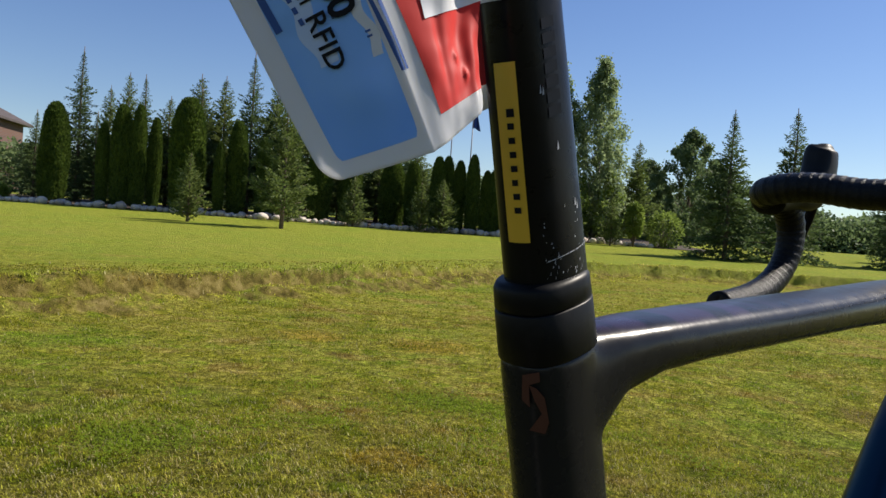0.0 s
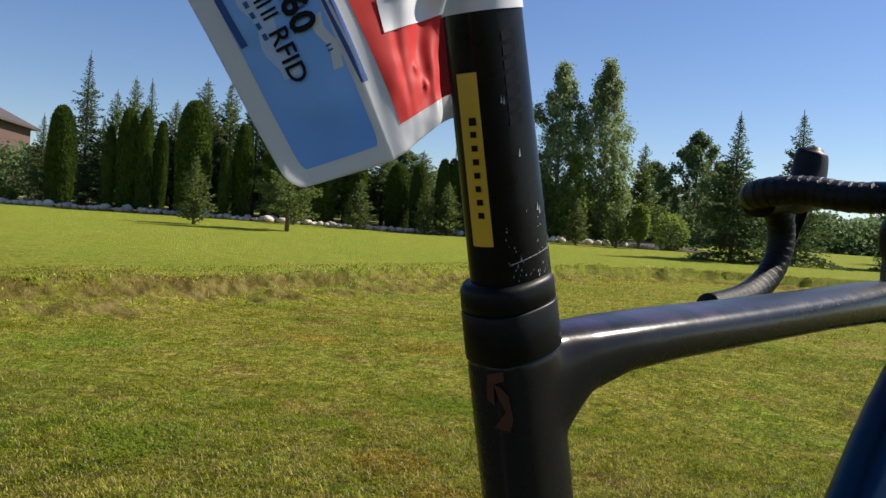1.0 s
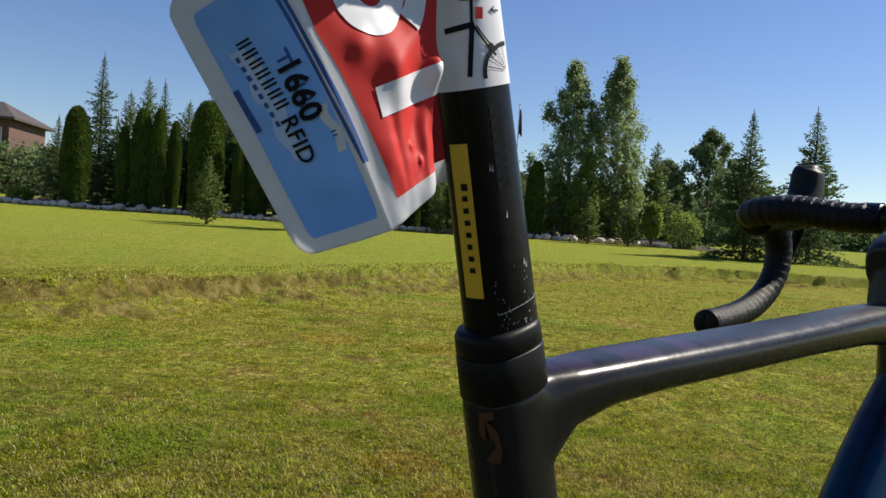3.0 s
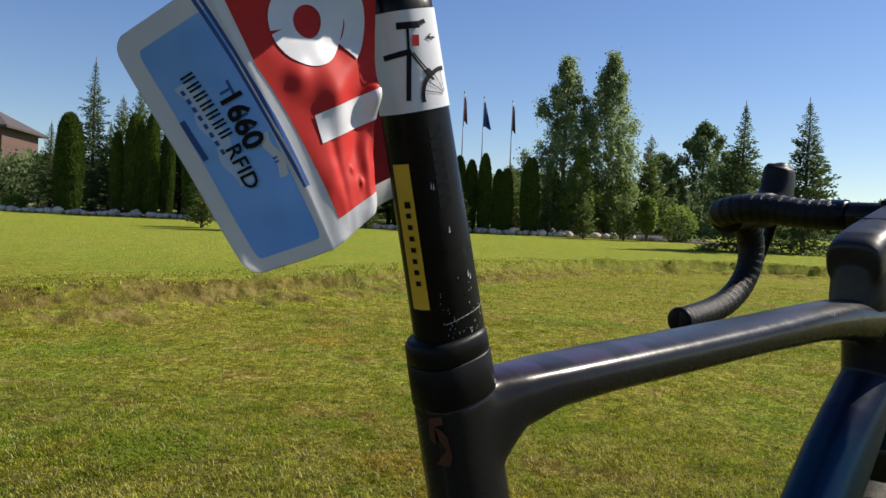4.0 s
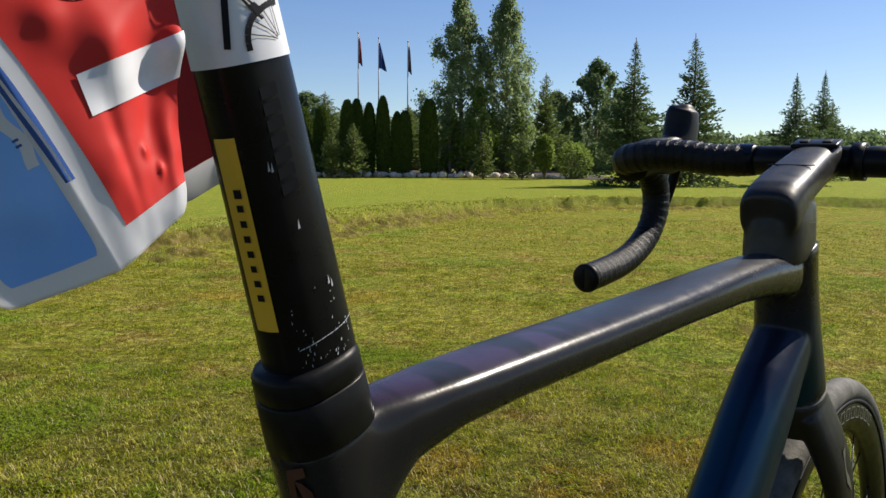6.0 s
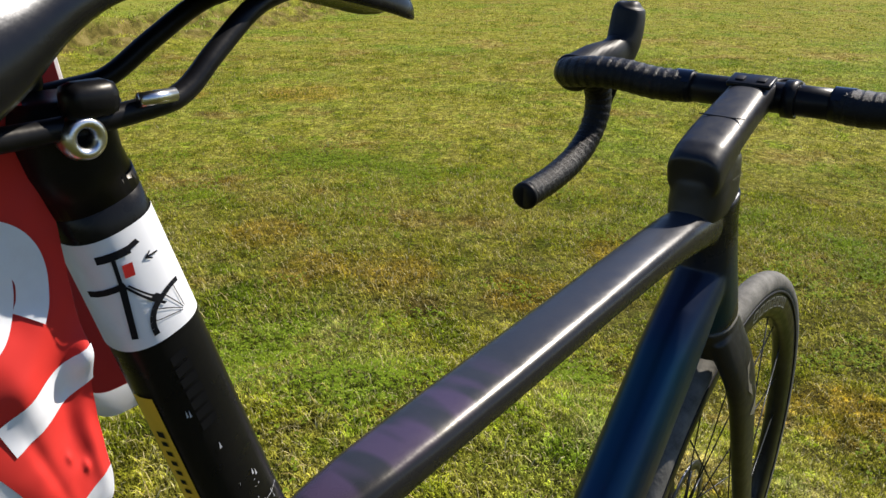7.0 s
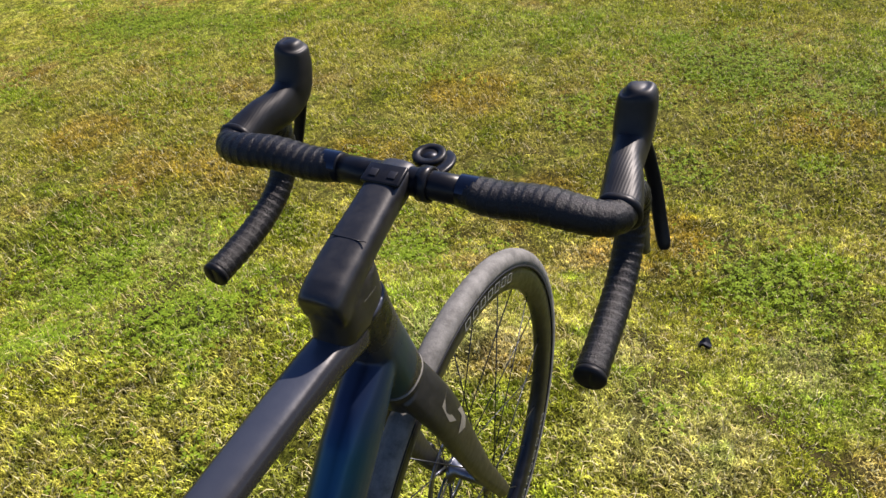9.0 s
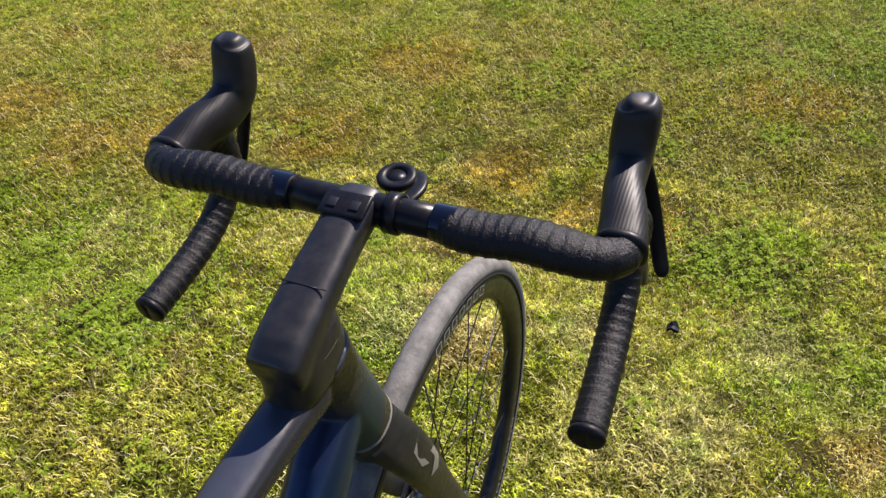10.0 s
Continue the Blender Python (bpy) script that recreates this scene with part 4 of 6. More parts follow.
bm = bmesh.new()
sweep(bm, [tilt((0.676, y, 1.011, 0.0152, 0.0152)) for y in (-0.085, -0.04, 0.0, 0.04, 0.085)], 24, (0, 0, 1))
handlebar = steered(part("handlebar", bm, M["alloy_black"], bike, "black drop handlebar, bare at the middle"))
R_T = 0.0168
for sgn, side_name in ((1, "left"), (-1, "right")):
    path = [(0.676, 0.074, 1.011), (0.674, 0.110, 1.0105), (0.673, 0.150, 1.0095), (0.670, 0.182, 1.0065), (0.673, 0.207, 1.003), (0.684, 0.2215, 1.000), (0.704, 0.2240, 0.998), (0.730, 0.2210, 0.995),
            (0.752, 0.2200, 0.984), (0.766, 0.2200, 0.962), (0.764, 0.2190, 0.936), (0.748, 0.2205, 0.909), (0.719, 0.2222, 0.889), (0.683, 0.2235, 0.877), (0.643, 0.2245, 0.870), (0.609, 0.2255, 0.866)]
    path = [tilt((x, y * sgn, z)) for x, y, z in path]
    # wound tape: every turn a thin cone that overlaps the next
    fine = [Vector(p) for p in spline(path, 12)]
    dist = [0.0]
    for a, b in zip(fine, fine[1:]):
        dist.append(dist[-1] + (b - a).length)
    bm = bmesh.new()
    pts = []
    pitch = 0.0110
    s = 0.0
    while s < dist[-1]:
        j = max(i for i, dd in enumerate(dist) if dd <= s)
        jj = min(j + 1, len(fine) - 1)
        t = 0 if jj == j else (s - dist[j]) / (dist[jj] - dist[j])
        p = fine[j].lerp(fine[jj], t)
        ph = (s / pitch) % 1.0
        r = R_T - 0.0012 * float(step(0.24, 0.30, s)) + 0.0009 * (1 - ph) ** 1.5 + 0.00015 * noise.noise(p * 90) - (0.0008 if s < 0.004 else 0)
        deep = 1.0 + 0.24 * float(step(0.0, 0.02, s) * (1 - step(0.095, 0.150, s)))
        pts.append((*p, r, r * deep))
        s += 0.0016
    sweep(bm, pts, 22)
    tape = part("bar_tape", bm, M["tape"], handlebar, "black grippy bar tape, worn")
    bm = bmesh.new()
    e0, e1 = Vector(path[-1]), (Vector(path[-1]) - Vector(path[-2])).normalized()
    sweep(bm, [(*(e0 - e1 * 0.002), 0.0158, 0.0158), (*(e0 + e1 * 0.0015), 0.0168, 0.0168), (*(e0 + e1 * 0.004), 0.0163, 0.0163), (*(e0 + e1 * 0.006), 0.0135, 0.0135), (*(e0 + e1 * 0.0055), 0.011, 0.011)], 24)
    part("end_plug", bm, M["clamp"], handlebar)
    bm = bmesh.new()
    sweep(bm, [tilt((0.676, 0.068 * sgn, 1.011, 0.0161, 0.0161)), tilt((0.676, 0.080 * sgn, 1.011, 0.0172, 0.0172)), tilt((0.676, 0.083 * sgn, 1.011, 0.0165, 0.0165))], 24, (0, 0, 1))
    finish = part("finishing_tape", bm, M["alloy_black"], handlebar, "smooth black finishing tape")
    bm = bmesh.new()
    strip = []
    for i in range(9):
        t = radians(60 + 12 * i)
        strip.append([bm.verts.new(tilt((0.676 + 0.0176 * math.cos(t), y * sgn, 1.011 + 0.0176 * math.sin(t)))[:3]) for y in (0.069, 0.088)])
    for p0, p1 in zip(strip, strip[1:]):
        bm.faces.new((p0[0], p1[0], p1[1], p0[1]))
    part("tape_mark", bm, M["blue_gloss"], finish, "glossy blue-black printed patch")
    # raised rim where the hood grips the bar
    bm = bmesh.new()
    sweep(bm, [tilt((x, 0.2215 * sgn, z, a, a)) for x, z, a in ((0.6925, 0.9965, 0.0195), (0.6945, 0.9970, 0.0224), (0.6975, 0.9976, 0.0226), (0.7000, 0.9980, 0.0212))], 28, SIDE, 2.4)
    part("hood_edge", bm, M["clamp"], handlebar)
    # rubber hood: broad at the bar, waisted, rising to a tall knob
    hood_path = [(0.694, 0.2215, 0.996, 0.0180, 0.0185), (0.698, 0.2215, 0.997, 0.0212, 0.0208), (0.714, 0.2190, 1.001, 0.0204, 0.0212), (0.736, 0.2145, 1.007, 0.0190, 0.0222), (0.758, 0.2090, 1.010, 0.0176, 0.0230),
                 (0.780, 0.2075, 1.017, 0.0172, 0.0245), (0.794, 0.2065, 1.031, 0.0192, 0.0235), (0.801, 0.2065, 1.048, 0.0202, 0.0215), (0.804, 0.2068, 1.063, 0.0200, 0.0200), (0.805, 0.2070, 1.075, 0.0182, 0.0180), (0.805, 0.2058, 1.081, 0.0120, 0.0120), (0.805, 0.2058, 1.0835, 0.0050, 0.0050)]
    bm = bmesh.new()
    sweep(bm, [tilt((x, y * sgn, z - 0.009 * float(step(1.00, 1.03, z)), a, b)) for x, y, z, a, b in (tuple(q) for q in spline(hood_path, 4))], 24, SIDE, 2.6)
    hood = part("brake_hood", bm, M["hood"], handlebar, "black rubber brake hood with ribbed grip")
    # lever: a curved blade hung from the hood
    lev = [(0.798, 0.206, 1.030, 0.0085, 0.008), (0.812, 0.212, 1.012, 0.0085, 0.0065), (0.819, 0.220, 0.985, 0.0080, 0.0050), (0.818, 0.230, 0.950, 0.0078, 0.0045), (0.813, 0.239, 0.915, 0.0080, 0.0045), (0.806, 0.247, 0.890, 0.0075, 0.0045), (0.803, 0.249, 0.883, 0.0045, 0.0030)]
    bm = bmesh.new()
    sweep(bm, [tilt((x, y * sgn, z, a, b)) for x, y, z, a, b in (tuple(q) for q in spline(lev, 5))], 14, SIDE, 2.4)
    part("brake_lever", bm, M["alloy_black"], handlebar, "slim black brake lever")
    pad = [(0.770, 0.213, 0.985, 0.006, 0.010), (0.779, 0.222, 0.960, 0.006, 0.013), (0.776, 0.230, 0.925, 0.005, 0.012), (0.770, 0.236, 0.900, 0.004, 0.006)]
    bm = bmesh.new()
    sweep(bm, [tilt((x, y * sgn, z, a, b)) for x, y, z, a, b in (tuple(q) for q in spline(pad, 4))], 12, SIDE, 2.4)
    part("shift_paddle", bm, M["dark_steel"], handlebar)

# computer mount in front of the stem: a clamp band, an arm and an open ring cup
bm = bmesh.new()
torus(bm, tilt((0.676, -0.031, 1.011)), (0, 1, 0), 0.0165, [(-0.001, -0.006), (0.0022, -0.006), (0.0022, 0.006), (-0.001, 0.006)], 32)
mount = part("computer_mount", bm, M["alloy_black"], handlebar, "black computer mount with a round twist cup")
bm = bmesh.new()
sweep(bm, spline([tilt((0.684, -0.031, 1.012, 0.006, 0.004)), tilt((0.698, -0.0360, 1.014, 0.0070, 0.0034)), tilt((0.712, -0.0380, 1.0145, 0.0070, 0.0032)), tilt((0.724, -0.0340, 1.0145, 0.0075, 0.0032)), tilt((0.730, -0.0260, 1.0145, 0.0075, 0.0030))], 4), 12, SIDE, 3)
part("mount_arm", bm, M["alloy_black"], mount)
bm = bmesh.new()
torus(bm, (0.717, -0.0165, 1.0140), (-0.10, 0, 1), 0.0130, [(-0.0035, -0.0035), (0.0050, -0.0035), (0.0055, 0.0015), (0.003, 0.0035), (-0.0035, 0.0030)], 40)
part("mount_cup", bm, M["clamp"], mount)
bm = bmesh.new()
loft(bm, [((0.717, -0.0165, z), (1, 0, 0.1), SIDE, 0.0112, 0.0112, 2) for z in (1.0115, 1.0158)], 28)
part("mount_plate", bm, M["grey_mark"], mount)

# fork: crown and two blades down to the axle
HUB = Vector((0.775, 0, 0.394))
bm = bmesh.new()
loft(bm, [((head_axis(0.785), 0, 0.785), SIDE, (0.958, 0, 0.287), 0.0326, 0.0352, 2.3), ((head_axis(0.77), 0, 0.77), SIDE, (0.958, 0, 0.287), 0.0330, 0.0345, 2.4), ((head_axis(0.752), 0, 0.752), SIDE, (0.958, 0, 0.287), 0.0370, 0.0330, 2.8)], 32)
for sgn in (-1, 1):
    sweep(bm, [tuple(q) for q in spline([(0.615, 0.020 * sgn, 0.772, 0.0150, 0.030), (0.628, 0.035 * sgn, 0.735, 0.0125, 0.029), (0.645, 0.0440 * sgn, 0.690, 0.0105, 0.0275), (0.680, 0.0480 * sgn, 0.595, 0.0095, 0.0230),
                                         (0.722, 0.0510 * sgn, 0.490, 0.0090, 0.0175), (0.763, 0.0535 * sgn, 0.408, 0.0088, 0.0140), (0.776, 0.0540 * sgn, 0.382, 0.0080, 0.0125)], 4)], 20, SIDE, 2.5)
ring_bm = bmesh.new()
loft(ring_bm, [((head_axis(z), 0, z), SIDE, (0.958, 0, 0.287), 0.0328, 0.0354, 2.3) for z in (0.7850, 0.7860)], 40)
steered(part("crown_ring", ring_bm, M["fork_grey"], bike, "thin pale line at the fork crown"))
fork = steered(part("fork", bm, M["black"], bike, "satin black carbon fork"))
rm = fork.modifiers.new("blend", "REMESH")
rm.mode, rm.voxel_size, rm.use_smooth_shade = "VOXEL", 0.0020, True
sm = fork.modifiers.new("soften", "SMOOTH")
sm.factor, sm.iterations = 0.5, 7
bm = bmesh.new()
for s in ([(0.640, 0.712), (0.652, 0.716), (0.654, 0.706), (0.646, 0.703)], [(0.640, 0.712), (0.646, 0.703), (0.650, 0.692), (0.643, 0.697)], [(0.654, 0.700), (0.662, 0.698), (0.666, 0.683), (0.658, 0.688)], [(0.658, 0.688), (0.666, 0.683), (0.660, 0.676), (0.650, 0.680)]):
    bm.faces.new([bm.verts.new((0.652 + (x - 0.653) * 1.9, 0, 0.698 + (z - 0.696) * 2.1)) for x, z in s])
bmesh.ops.subdivide_edges(bm, edges=bm.edges, cuts=4, use_grid_fill=True)
for v in bm.verts:
    xc, yc, ra, rb = (float(np.interp(v.co.z, (0.595, 0.690, 0.735), q)) for q in ((0.680, 0.645, 0.628), (0.0480, 0.0440, 0.035), (0.0095, 0.0105, 0.0125), (0.0230, 0.0275, 0.029)))
    v.co.y = -(yc + ra * max(0.0, 1 - min(1.0, abs((v.co.x - xc) / rb)) ** 2.5) ** 0.4 + 0.0010)
part("fork_mark", bm, M["fork_grey"], fork, "faint grey angular mark")


def wheel(name, hub, rotor, label):
    bm = bmesh.new()
    prof = [(0.0155 * math.cos(t) + 0.3502, 0.0162 * math.sin(t)) for t in [math.pi * 2 * i / 16 for i in range(16)]]
    torus(bm, hub, (0, 1, 0), 0.0, prof, 128)
    tyre = part("tyre", bm, M["tyre"], None, "dusty grey-black road tyre")
    w = tyre
    bm = bmesh.new()
    rp = [(0.3420, 0.0112), (0.3400, 0.0140), (0.3290, 0.0147), (0.3170, 0.0136), (0.3060, 0.0098), (0.3015, 0.0046), (0.3015, -0.0046), (0.3060, -0.0098), (0.3170, -0.0136), (0.3290, -0.0147), (0.3400, -0.0140), (0.3420, -0.0112)]
    torus(bm, hub, (0, 1, 0), 0.0, rp, 128)
    rim = part("rim", bm, M["rim"], None, "deep black carbon rim")
    bm = bmesh.new()
    sweep(bm, [(hub[0], y, hub[2], r, r) for y, r in ((-0.047, 0.009), (-0.040, 0.010), (-0.034, 0.022), (-0.029, 0.022), (-0.024, 0.011), (0.024, 0.012), (0.029, 0.024), (0.034, 0.024), (0.040, 0.011), (0.047, 0.009))], 24, (0, 0, 1))
    beads = []
    for side in (-1, 1):
        bm2 = bmesh.new()
        torus(bm2, (hub[0], hub[1] + 0.0148 * side, hub[2]), (0, 1, 0), 0.3405, [(-0.0022, -0.0008), (0.0022, -0.0008), (0.0022, 0.0008), (-0.0022, 0.0008)], 128)
        beads.append(part("tyre_bead", bm2, M["ink"], None, "black line between tyre and rim"))
    hubp = part("hub", bm, M["dark_steel"], None)
    pieces = [tyre, rim, hubp, *beads]
    marks = []
    for g in range(3):
        bm = bmesh.new()
        for i in range(7):
            t = radians(62 + g * 120 + i * 4.4)
            for side in (-1, 1):
                d0 = Vector((math.cos(t), 0, math.sin(t)))
                d1 = Vector((math.cos(t + 0.045), 0, math.sin(t + 0.045)))
                y = 0.0150 * side
                h = Vector(hub)
                for r0, r1 in ((0.3205, 0.3218), (0.3335, 0.3348)):
                    bm.faces.new([bm.verts.new(h + a * r + Vector((0, y, 0))) for a, r in ((d0, r0), (d1, r0), (d1, r1), (d0, r1))])
                for a in (d0, d1):
                    tg = Vector((-a.z, 0, a.x)) * 0.0008
                    bm.faces.new([bm.verts.new(h + a * r + tg * s + Vector((0, y, 0))) for r, s in ((0.3205, -1), (0.3205, 1), (0.3348, 1), (0.3348, -1))])
        pieces.append(part("rim_mark", bm, M["rim_mark"], None))
    for i in range(24):
        side = 1 if i % 2 else -1
        t = 2 * math.pi * (i + 0.3) / 24
        cross = (1 if (i // 2) % 2 else -1) * radians(38)
        bm = bmesh.new()
        a = Vector(hub) + Vector((math.cos(t + cross) * 0.021, 0.031 * side, math.sin(t + cross) * 0.021))
        b = Vector(hub) + Vector((math.cos(t) * 0.303, 0.002 * side, math.sin(t) * 0.303))
        rod(bm, a, b, 0.0010, None, 6)
        pieces.append(part("spoke", bm, M["spoke"], None))
    if rotor:
        bm = bmesh.new()
        torus(bm, (hub[0], 0.036, hub[2]), (0, 1, 0), 0.073, [(-0.007, -0.0008), (0.007, -0.0008), (0.007, 0.0008), (-0.007, 0.0008)], 64)
        pieces.append(part("brake_disc", bm, M["dark_steel"], None, "thin steel brake disc"))
        for i in range(6):
            t = 2 * math.pi * i / 6
            bm = bmesh.new()
            rod(bm, (hub[0] + 0.02 * math.cos(t), 0.036, hub[2] + 0.02 * math.sin(t)), (hub[0] + 0.068 * math.cos(t + 0.35), 0.036, hub[2] + 0.068 * math.sin(t + 0.35)), 0.0022, None, 6)
            pieces.append(part("disc_arm", bm, M["dark_steel"], None))
    hold = new(name)
    hold.parent = bike
    tagged(hold, label)
    for p in pieces:
        p.parent = hold
    return hold


steered(wheel("front_wheel", HUB, True, "deep-rim road wheel with black spokes"))
wheel("rear_wheel", Vector((-0.245, 0, 0.398)), True, "deep-rim road wheel")
bm = bmesh.new()
box(bm, (0.748, 0.058, 0.450), 0.026, 0.024, 0.055, Matrix.Rotation(radians(-20), 3, "Y"), 0.005)
steered(part("brake_caliper", bm, M["alloy_black"], bike))
bm = bmesh.new()
rod(bm, (0.775, -0.060, 0.394), (0.775, 0.060, 0.394), 0.0065, None, 12)
steered(part("axle", bm, M["steel"], bike))

# ---- race number: a folded plastic plate behind the seatpost ----
number_plate = thing("race_number_plate", BIKE, "creased red and white plastic race number plate behind the seatpost", "number plate")
NET = np.array([[(-0.1641, 0.0336, 1.0221), (-0.146, 0.0, 1.0428), (-0.0701, -0.0011, 1.1119)],
                [(-0.1374, 0.0263, 0.9794), (-0.1177, -0.0073, 1.0001), (-0.0655, -0.0036, 1.0277)],
                [(-0.1119, 0.0101, 0.9331), (-0.0892, -0.0177, 0.9463), (-0.0667, -0.0157, 0.9641)]])


def plate_point(a, b, lift=0.0):
    """A place on the plate: a from its free edge to the post, b from top to bottom."""
    def base(a, b):
        col = []
        for j in range(3):
            p0, p1, p2 = NET[0][j], NET[1][j], NET[2][j]
            c = 2 * p1 - 0.5 * (p0 + p2)
            col.append((1 - b) ** 2 * p0 + 2 * b * (1 - b) * c + b * b * p2)
        p0, p1, p2 = col
        if a < 0.45:
            q = p0 + (p1 - p0) * (a / 0.45)
        else:
            q = p1 + (p2 - p1) * ((a - 0.45) / 0.55)
        rnd = math.exp(-((a - 0.45) / 0.10) ** 2)
        q = q + (p0 + p2 - 2 * p1) * 0.05 * rnd
        return q
    p = base(a, b)
    du = base(min(a + 0.01, 1), b) - base(max(a - 0.01, 0), b)
    dv = base(a, min(b + 0.01, 1)) - base(a, max(b - 0.01, 0))
    nrm = np.cross(du, dv)
    nrm = nrm / (np.linalg.norm(nrm) + 1e-9)
    if nrm[1] > 0:
        nrm = -nrm
    k = float(step(0.48, 0.75, a))
    wr = k * (0.0022 * math.sin(7 * b + 5 * a) + 0.0009 * math.sin(15 * b - 9 * a + 1.0)) + 0.0005 * math.sin(9 * b + 6 * a)
    # dents, a pinched fold by the figures and small blisters in the lower part
    for ca, cb, sa, sb, hgt in ((0.90, 0.66, 0.08, 0.12, -0.0040), (0.74, 0.56, 0.07, 0.09, 0.0026), (0.98, 0.60, 0.05, 0.05, 0.0050), (0.80, 0.40, 0.10, 0.05, -0.0022), (0.62, 0.44, 0.05, 0.05, 0.0018),
                                (0.86, 0.86, 0.020, 0.016, 0.0012), (0.80, 0.80, 0.018, 0.014, 0.0010), (0.93, 0.80, 0.05, 0.16, 0.0022), (0.70, 0.74, 0.03, 0.14, -0.0010), (0.30, 0.80, 0.10, 0.06, 0.0010), (0.12, 0.45, 0.05, 0.10, 0.0008)):
        wr += hgt * math.exp(-((a - ca) / sa) ** 2 - ((b - cb) / sb) ** 2)
    wr += 0.0006 * k * noise.noise(Vector((a * 9, b * 16, 3.0)))
    return Vector(p + nrm * (wr + lift))


def sheet(name, fn, a0, a1, b0, b1, material, parent, label="", na=24, nb=30, thick=0.0, round_=0.0):
    bm = bmesh.new()
    grid = []
    for i in range(na + 1):
        row = []
        for j in range(nb + 1):
            x, y = i / na, j / nb
            if round_:
                ex = min(x, 1 - x) / round_
                ey = min(y, 1 - y) / round_
                if ex < 1 and ey < 1:
                    l = math.hypot(1 - ex, 1 - ey)
                    m = max(1 - ex, 1 - ey)
                    f = m / l if l > 0 else 1
                    ex, ey = 1 - (1 - ex) * f, 1 - (1 - ey) * f
                    x = ex * round_ if x < 0.5 else 1 - ex * round_
                    y = ey * round_ if y < 0.5 else 1 - ey * round_
            row.append(bm.verts.new(fn(a0 + (a1 - a0) * x, b0 + (b1 - b0) * y)))
        grid.append(row)
    for i in range(na):
        for j in range(nb):
            bm.faces.new((grid[i][j], grid[i + 1][j], grid[i + 1][j + 1], grid[i][j + 1]))
    ob = part(name, bm, material, parent, label)
    if thick:
        so = ob.modifiers.new("thickness", "SOLIDIFY")
        so.thickness, so.offset = thick, 0
    return ob


front_sheet = sheet("near_sheet", lambda a, b: plate_point(a, b), 0, 1, 0, 1, M["sheet"], number_plate, "white plastic sheet, bent and creased", 110, 110, 0.0005, 0.07)
sheet("red_panel", lambda a, b: plate_point(0.478 + (0.999 - 0.478) * a + 0.19 * max(b - 0.35, 0) * (1 - a), b, 0.0005), 0, 1, 0.0, 0.925, M["red"], front_sheet, "glossy red panel", 90, 100)
sheet("chip_label", lambda a, b: plate_point(a, b, 0.0004), 0.085, 0.420, 0.085, 0.950, M["foil"], front_sheet, "pale blue chip label, the sky's reflection put into its colour", 24, 40, 0, 0.05)
sheet("label_band", lambda a, b: plate_point(a + 0.012 * math.sin(40 * b) + 0.06 * (b - 0.5), b, 0.0005), 0.165, 0.235, 0.270, 0.690, M["pale"], front_sheet, "torn pale patch")
sheet("label_band", lambda a, b: plate_point(a + 0.01 * math.sin(50 * b) + 0.08 * (b - 0.5), b, 0.0005), 0.360, 0.400, 0.560, 0.720, M["white"], front_sheet, "torn white patch")
for off in (0.0, 0.022):
    sheet("blue_line", lambda a, b: plate_point(a + 0.085 * b + off, b, 0.0005), 0.378, 0.392, 0.01, 0.78, M["blue"], front_sheet)
sheet("blue_line", lambda a, b: plate_point(a + 0.05 * (b - 0.4), b, 0.0006), 0.085, 0.112, 0.385, 0.550, M["blue"], front_sheet)


def lettering(name, text, a0, b0, size_a, size_b, material, parent, lift, bold=0.0):
    """Text laid on the plate: it runs down the sheet, its tops point to the post."""
    cu = bpy.data.curves.new(name, "FONT")
    cu.body, cu.size, cu.offset, cu.resolution_u = text, 1.0, bold, 3
    tmp = new(name, cu)
    bpy.context.view_layer.update()
    me = bpy.data.meshes.new_from_object(tmp.evaluated_get(bpy.context.evaluated_depsgraph_get()))
    bpy.data.objects.remove(tmp)
    b2 = bmesh.new()
    b2.from_mesh(me)
    bmesh.ops.triangulate(b2, faces=b2.faces)
    for _ in range(4):
        long_edges = [e for e in b2.edges if e.calc_length() > 0.04]
        bmesh.ops.subdivide_edges(b2, edges=long_edges, cuts=1)
        bmesh.ops.triangulate(b2, faces=b2.faces)
    wide = max(v.co.x for v in b2.verts)
    for vt in b2.verts:
        vt.co = plate_point(a0 + vt.co.y / 0.7 * size_a, b0 + vt.co.x / wide * size_b, lift)
    return part(name, b2, material, parent)




def band_stroke(bm, line, half, place, lift):
    """A painted stroke of even width along a line of the glyph's own x (down the sheet) and y (towards the post)."""
    fine = [Vector((p[0], p[1], 0)) for p in spline([(x, y, 0) for x, y in line], 8)]
    last = None
    for k, p in enumerate(fine):
        along = (fine[min(k + 1, len(fine) - 1)] - fine[max(k - 1, 0)]).normalized()
        side = Vector((-along.y, along.x, 0)) * half
        row = [bm.verts.new(place(p.x + side.x * f, p.y + side.y * f, lift)) for f in (-1, -0.6, -0.2, 0.2, 0.6, 1)]
        if last:
            for q in range(5):
                bm.faces.new((last[q], row[q], row[q + 1], last[q + 1]))
        last = row


def six_place(x, y, lift):
    return plate_point(0.575 + 0.385 * y, 0.125 + 0.385 * x + 0.06 * y, lift)


